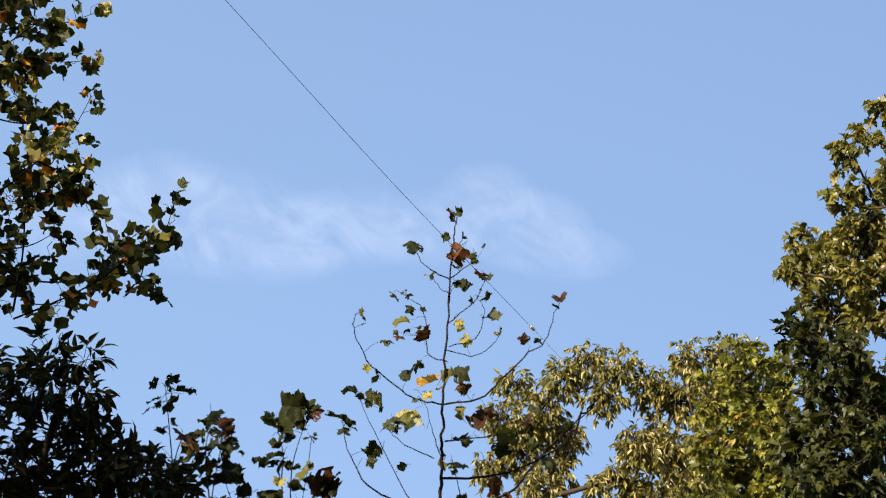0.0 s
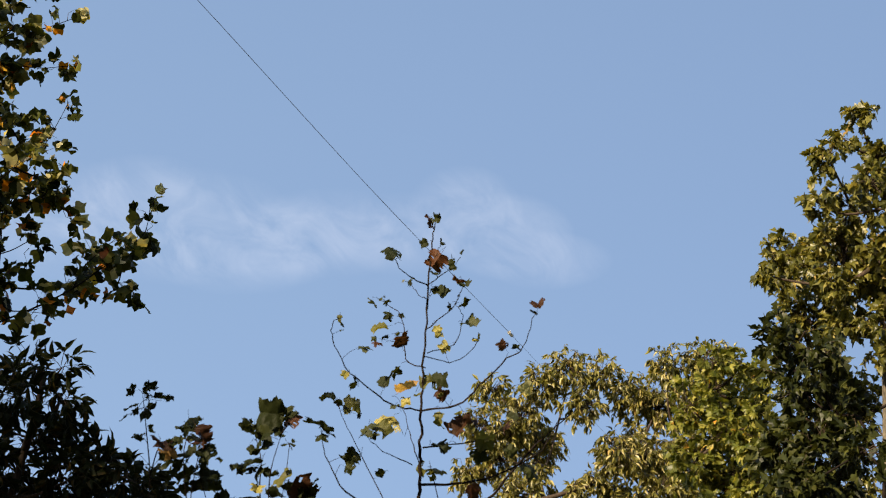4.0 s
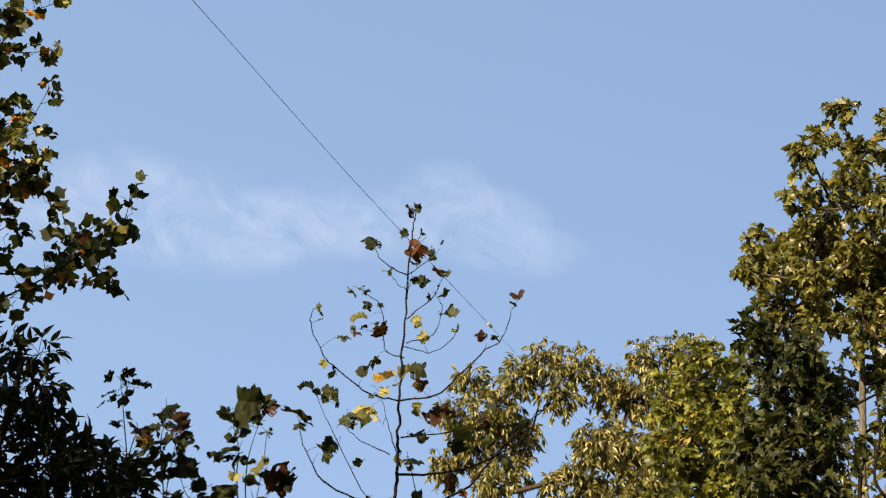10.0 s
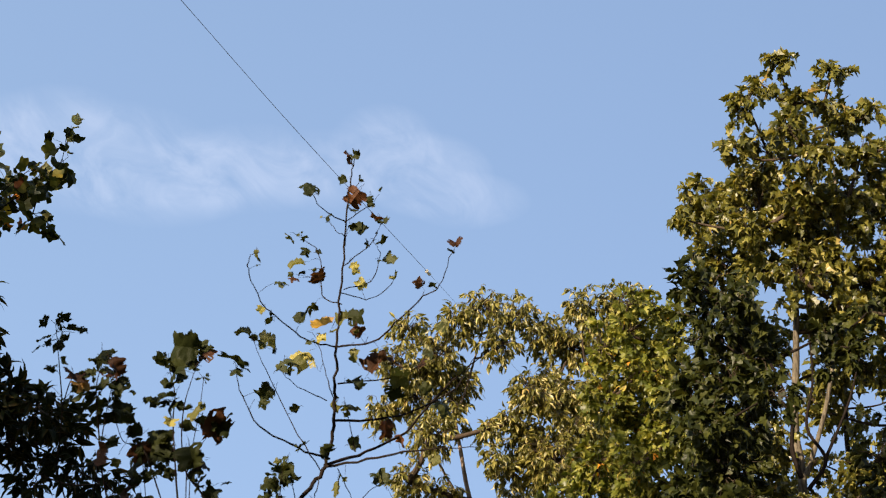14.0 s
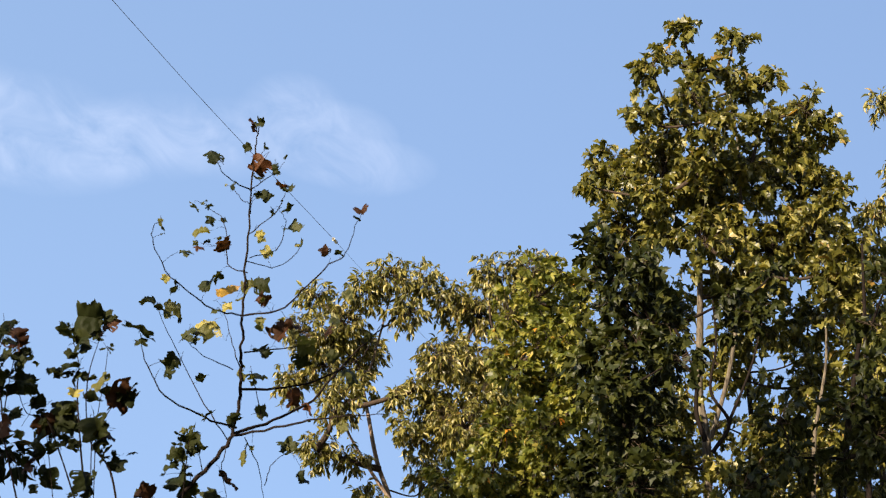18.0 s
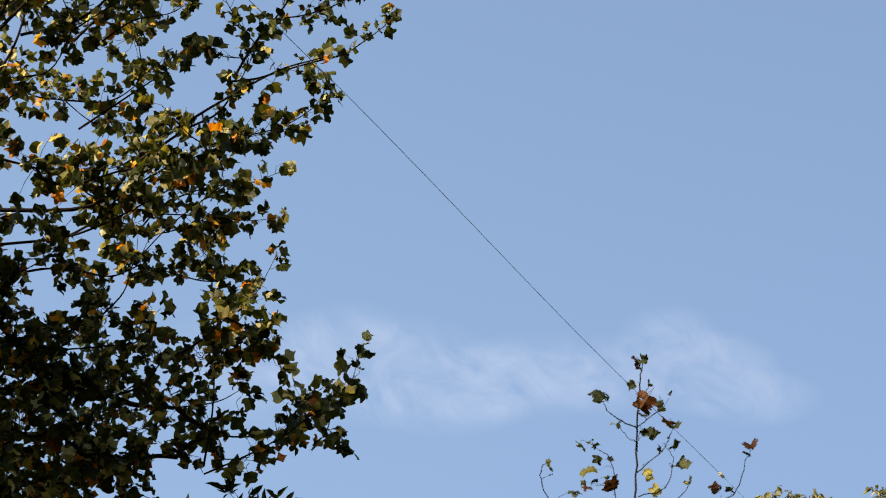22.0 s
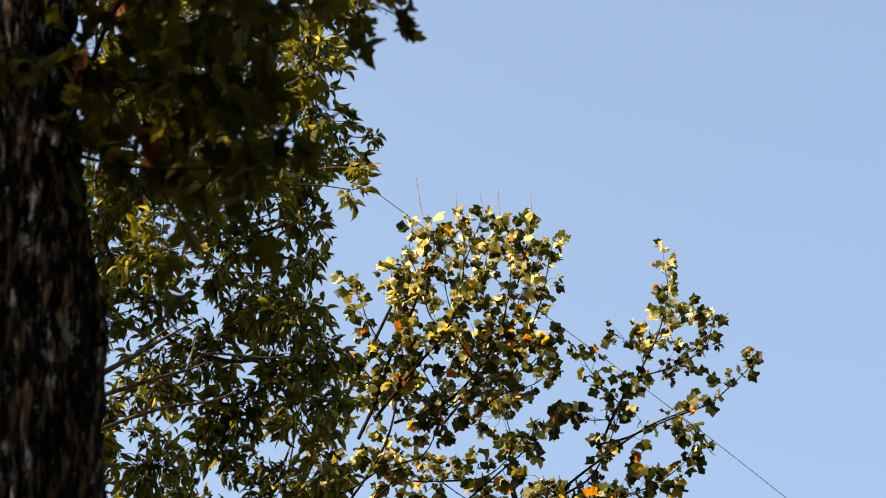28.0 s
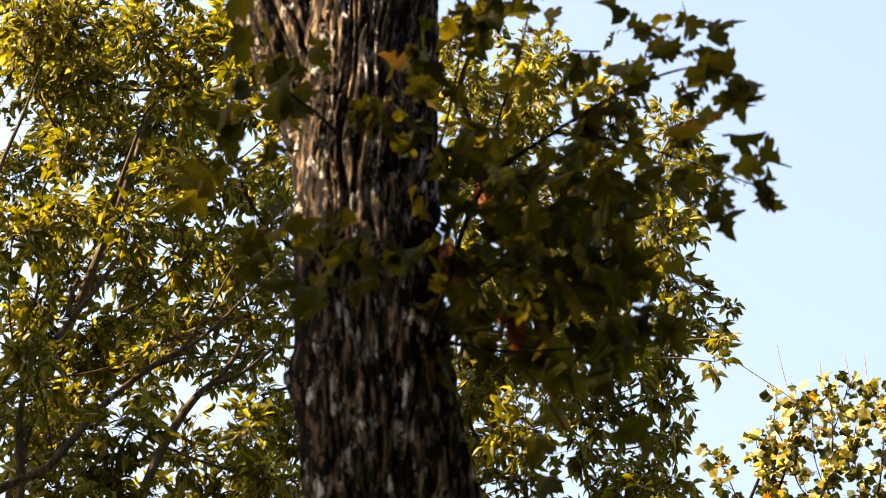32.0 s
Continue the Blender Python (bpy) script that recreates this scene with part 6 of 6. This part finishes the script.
def furrowed(axis, radius, around, deep):
    """A bole of ridged bark round the axis; radius: a function of the height."""
    axis = np.array(axis)
    rings = len(axis)
    along = np.gradient(axis, axis=0)
    along /= np.linalg.norm(along, axis=1, keepdims=True)
    side = np.cross(along, (0.3, 0.9, 0.1))
    side /= np.linalg.norm(side, axis=1, keepdims=True)
    other = np.cross(along, side)
    verts = np.zeros((rings, around, 3))
    for i in range(rings):
        h = axis[i][2]
        r = radius(h)
        k = r / 0.21
        for j in range(around):
            w = 2 * math.pi * j / around
            c, s = math.cos(w) * k, math.sin(w) * k
            wander = noise.noise(Vector((c * 2, s * 2, h * 2.2)))
            furrow = noise.noise(Vector((c * 8.5 + 1.8 * wander, s * 8.5 + 1.8 * wander, h * 1.5)))
            plate = noise.noise(Vector((c * 20, s * 20, h * 9 + 3)))
            swell = noise.noise(Vector((c * 1.2, s * 1.2, h * 1.1 + 9)))
            crack = noise.noise(Vector((c * 5.5, s * 5.5, h * 5 + 7)))
            ridge = min(1.0, 3.8 * abs(furrow)) * min(1.0, 0.55 + 4 * abs(crack))
            rr = r * (1 + 0.06 * swell) + deep * (ridge ** 0.6 - 0.5) + 0.4 * deep * plate * ridge
            out = math.cos(w) * side[i] + math.sin(w) * other[i]
            p = axis[i] + r * out
            rr += 0.055 * math.exp(-float(np.sum((p - BURL) ** 2)) / 0.006) + 0.05 * math.exp(-float(np.sum((p - KNOB) ** 2)) / 0.005) + 0.035 * math.exp(-float(np.sum((p - BUTT) ** 2)) / 0.02)
            verts[i, j] = axis[i] + rr * out
    qi, qj = np.meshgrid(np.arange(rings - 1), np.arange(around), indexing="ij")
    q0, q1 = qi * around + qj, qi * around + (qj + 1) % around
    return verts, np.concatenate([np.stack([q0, q1, q1 + around], -1).reshape(-1, 3), np.stack([q0, q1 + around, q0 + around], -1).reshape(-1, 3)])


axis = smooth_path([(-2.493, 3.250, 3.137), (-2.564, 3.195, 3.785), (-2.622, 3.147, 4.198), (-2.668, 3.108, 4.611), (-2.700, 3.080, 5.030), (-2.724, 3.059, 5.493), (-2.762, 3.025, 6.212), (-2.838, 2.953, 7.559)], 64)
maple = new("maple_tree")
maple.location = (axis[0][0] + 0.15, axis[0][1], 0.0)
tagged(maple, "big old maple with furrowed dark bark, lichen and hanging leaves", "tree")
lower = smooth_path([(maple.location[0], maple.location[1], -0.2), (maple.location[0] - 0.03, maple.location[1], 0.8), axis[0]], 16)
part("trunk", mesh_of("trunk", *furrowed(list(lower[:-1]) + list(axis), lambda h: 0.2 + 0.07 * max(0.0, (4.3 - h) / 4.3) ** 1.3 - 0.004 * max(0.0, h - 5.0), 270, 0.04), bark_maple), maple)
part("limb", mesh_of("limb", *furrowed(smooth_path([(-2.721, 3.129, 4.732), (-2.881, 3.050, 5.181), (-3.066, 2.922, 5.680), (-3.193, 2.811, 6.104), (-3.407, 2.612, 6.901)], 40), lambda h: 0.125, 140, 0.034), bark_maple), maple)
maple_rng, maple_poses = np.random.RandomState(21), []


def maple_bough(points, r):
    part("branch", mesh_of("branch", *tube(smooth_path(points, 6), r * 0.8, 0.002, 7, 0.08, maple_rng), bark_young), maple)
    for k in range(1, len(points) - 1):
        for _ in range(3):
            a, b = np.array(points[k]), np.array(points[k + 1])
            a = a + (b - a) * maple_rng.uniform(0, 0.7)
            end = a + (b - a) * 0.3 + maple_rng.normal(0, 0.07, 3)
            spray_leaves(maple_rng, a, end, 0.1, 2, 1.6, maple_poses, 1.0, 0.2)


maple_bough([(-2.480, 3.108, 4.208), (-2.375, 3.089, 4.258), (-2.236, 3.068, 4.633), (-2.015, 3.099, 4.787), (-1.755, 3.195, 4.953), (-1.516, 3.259, 4.971)], 0.013)
maple_bough([(-2.375, 3.089, 4.258), (-2.459, 3.276, 4.439), (-2.346, 3.479, 4.719), (-2.176, 3.704, 4.918)], 0.009)
maple_bough([(-2.413, 3.123, 4.214), (-2.205, 3.212, 4.160), (-1.920, 3.274, 4.126)], 0.008)
maple_bough([(-2.236, 3.068, 4.633), (-2.208, 3.088, 4.894), (-2.136, 3.078, 5.151), (-2.076, 3.058, 5.419)], 0.008)
maple_bough([(-2.410, 2.998, 4.673), (-2.338, 2.991, 4.811), (-2.284, 2.970, 5.062), (-2.249, 2.934, 5.448)], 0.009)
maple_bough([(-2.603, 2.831, 5.544), (-2.439, 2.777, 5.069), (-2.296, 2.768, 4.752), (-2.181, 2.860, 4.484)], 0.006)
maple_bough([(-2.205, 3.212, 4.160), (-2.082, 3.174, 3.997), (-1.963, 3.131, 3.804)], 0.005)
maple_bough([(-2.760, 2.889, 4.502), (-2.684, 2.684, 4.418), (-2.595, 2.488, 4.385), (-2.573, 2.365, 4.501)], 0.008)
maple_bough([(-2.598, 2.835, 4.826), (-2.481, 2.603, 4.684), (-2.414, 2.388, 4.589), (-2.388, 2.270, 4.663)], 0.008)
maple_bough([(-2.015, 3.099, 4.787), (-1.849, 3.200, 4.760), (-1.712, 3.386, 4.756), (-1.556, 3.460, 4.663)], 0.006)
maple_bough([(-2.448, 2.967, 4.480), (-2.386, 2.757, 4.279), (-2.335, 2.602, 4.087)], 0.005)
maple_bough([(-2.250, 3.057, 4.652), (-1.983, 3.000, 4.566), (-1.750, 3.026, 4.670)], 0.006)
maple_twigs = []
for x, y, z, r in [
    (-2.29, 3.17, 5.38, 0.08), (-2.41, 3.31, 4.85, 0.11), (-2.22, 3.28, 4.65, 0.10), (-2.05, 3.24, 4.36, 0.10), (-2.08, 2.95, 4.22, 0.09),
    (-1.93, 3.22, 4.46, 0.09), (-2.14, 3.33, 4.33, 0.10), (-2.39, 3.22, 4.58, 0.08), (-2.14, 3.13, 4.94, 0.11), (-2.02, 3.12, 4.65, 0.11),
    (-2.34, 3.32, 4.67, 0.11), (-1.95, 3.08, 4.32, 0.09), (-1.92, 3.33, 4.67, 0.09), (-2.35, 3.19, 4.31, 0.09), (-2.19, 3.23, 4.28, 0.10),
    (-1.90, 3.09, 4.10, 0.09), (-1.89, 3.41, 4.45, 0.07), (-2.00, 3.13, 4.93, 0.07), (-2.38, 3.27, 5.02, 0.11), (-2.05, 3.02, 4.54, 0.09),
    (-1.95, 3.30, 4.81, 0.08), (-2.37, 3.38, 4.55, 0.10),
] + [
    (-2.29, 3.48, 4.72, 0.10), (-1.90, 3.27, 4.42, 0.08), (-1.79, 3.26, 4.51, 0.06), (-2.17, 2.88, 5.21, 0.07), (-2.24, 3.34, 5.65, 0.07),
    (-1.88, 3.12, 5.06, 0.06), (-2.51, 2.43, 4.75, 0.05), (-2.42, 2.32, 4.46, 0.06), (-2.32, 2.60, 4.69, 0.05), (-2.30, 2.56, 4.20, 0.06),
    (-2.42, 2.35, 4.06, 0.06), (-2.25, 2.49, 3.96, 0.04), (-2.18, 2.65, 4.82, 0.07), (-2.26, 2.65, 4.24, 0.04), (-2.34, 2.39, 4.35, 0.04),
    (-1.84, 3.24, 5.10, 0.05), (-1.73, 3.25, 5.17, 0.04), (-1.62, 3.22, 4.98, 0.05), (-1.54, 3.26, 4.93, 0.04), (-1.47, 3.29, 4.87, 0.03),
    (-1.57, 3.27, 4.57, 0.03), (-1.54, 3.34, 4.57, 0.03),
] + [
    (-1.75, 3.32, 5.03, 0.05), (-1.82, 3.32, 4.95, 0.06), (-1.64, 3.29, 4.87, 0.05), (-1.89, 3.24, 5.24, 0.05), (-1.72, 3.36, 5.35, 0.04),
    (-1.71, 3.22, 4.61, 0.05), (-1.68, 3.32, 4.59, 0.05), (-2.36, 3.26, 4.58, 0.09), (-2.02, 3.05, 4.27, 0.09), (-2.03, 3.36, 4.53, 0.09),
    (-1.92, 3.37, 4.35, 0.09), (-2.27, 3.30, 4.35, 0.09), (-2.09, 3.31, 4.30, 0.09), (-1.93, 3.35, 4.59, 0.09), (-1.89, 3.44, 4.49, 0.09),
    (-2.23, 3.08, 4.76, 0.09), (-2.16, 3.28, 4.71, 0.09), (-2.06, 3.40, 4.82, 0.09),
]:
    for _ in range(max(1, round(r * 21))):
        c = np.array((x, y, z))
        end = c + maple_rng.normal(0, 0.6 * r, 3)
        maple_twigs.append(tube([c, (c + end) / 2 + maple_rng.normal(0, 0.02, 3), end], 0.003, 0.0015, 4))
        spray_leaves(maple_rng, c, end, min(0.1, 0.068 + 0.4 * r), 4, 1.6, maple_poses, 1.0, 0.3)
part("twig", mesh_of("twig", *joined(maple_twigs), bark_young), maple, kind="stuff")
hang_leaves(maple, maple_poses, "curled_maple", leaf_maple, "leaf")
part("vine", mesh_of("vine", *tube(smooth_path([(-2.436, 3.168, 4.326), (-2.431, 3.172, 4.507), (-2.444, 3.225, 4.825), (-2.421, 3.242, 5.080), (-2.456, 3.216, 5.268), (-2.418, 3.244, 5.553), (-2.446, 3.223, 5.818)], 8), 0.011, 0.006, 7, 0.15, maple_rng), bark_grey), maple, "pale twisting vine stem")
dead_meshes = [mesh_of("dead_leaf", v, t, leaf_dead) for v, t in LEAVES["maple"]]
WITHERED = [(-2.407, 3.127, 4.614), (-2.400, 3.133, 4.553), (-2.404, 3.130, 4.491), (-2.391, 3.139, 4.452), (-2.247, 3.244, 4.301), (-2.230, 3.256, 4.283), (-2.331, 3.184, 4.774), (-2.340, 3.177, 4.740)]
for k, place in enumerate([np.array(q) + maple_rng.normal(0, 0.022, 3) * (n > 0) for q in WITHERED for n in range(2)]):
    turn = basis(np.array((0.1, 0.1, -1.0)) + maple_rng.normal(0, 0.3, 3), maple_rng.normal(0, 1, 3))
    ob = new("dead_leaf", dead_meshes[k % 3])
    ob.parent = maple
    ob.matrix_basis = Matrix.Translation(-maple.location) @ Matrix(np.vstack([np.column_stack([turn * 0.075, np.array(place)]), (0, 0, 0, 1)]).tolist())
    tagged(ob, "withered red-brown leaf")


# ---- the aerial wire over the clearing ----
wire_pts = [(-7.738, 6.324, 11.116), (-5.332, 11.237, 9.724), (-3.440, 15.099, 8.630), (-1.307, 19.451, 7.140), (0.419, 22.974, 6.028)]
cord_pts = [(0.419, 22.974, 6.028), (2.100, 26.406, 4.923), (3.148, 28.545, 4.304)]
wire = new("aerial_wire")
wire.location = cord_pts[-1]
tagged(wire, "thin dark aerial wire strung down across the sky", "cable")
part("cable", mesh_of("cable", *tube(smooth_path(wire_pts, 12), 0.0038, 0.0036, 6), cable_black), wire)
part("cord", mesh_of("cord", *tube(smooth_path(cord_pts, 8), 0.0022, 0.0022, 5), cord_grey), wire, "thin grey holding cord")
run = np.array(cord_pts[1]) - np.array(cord_pts[0])
run /= np.linalg.norm(run)
bead = [np.array(wire_pts[-1]) + run * u for u in (-0.01, 0.0, 0.03, 0.06, 0.09, 0.10)]
part("insulator", mesh_of("insulator", *tube(bead, 0.026, 0.02, 10, 0.25, np.random.RandomState(3)), insulator_white), wire, "small white insulator")
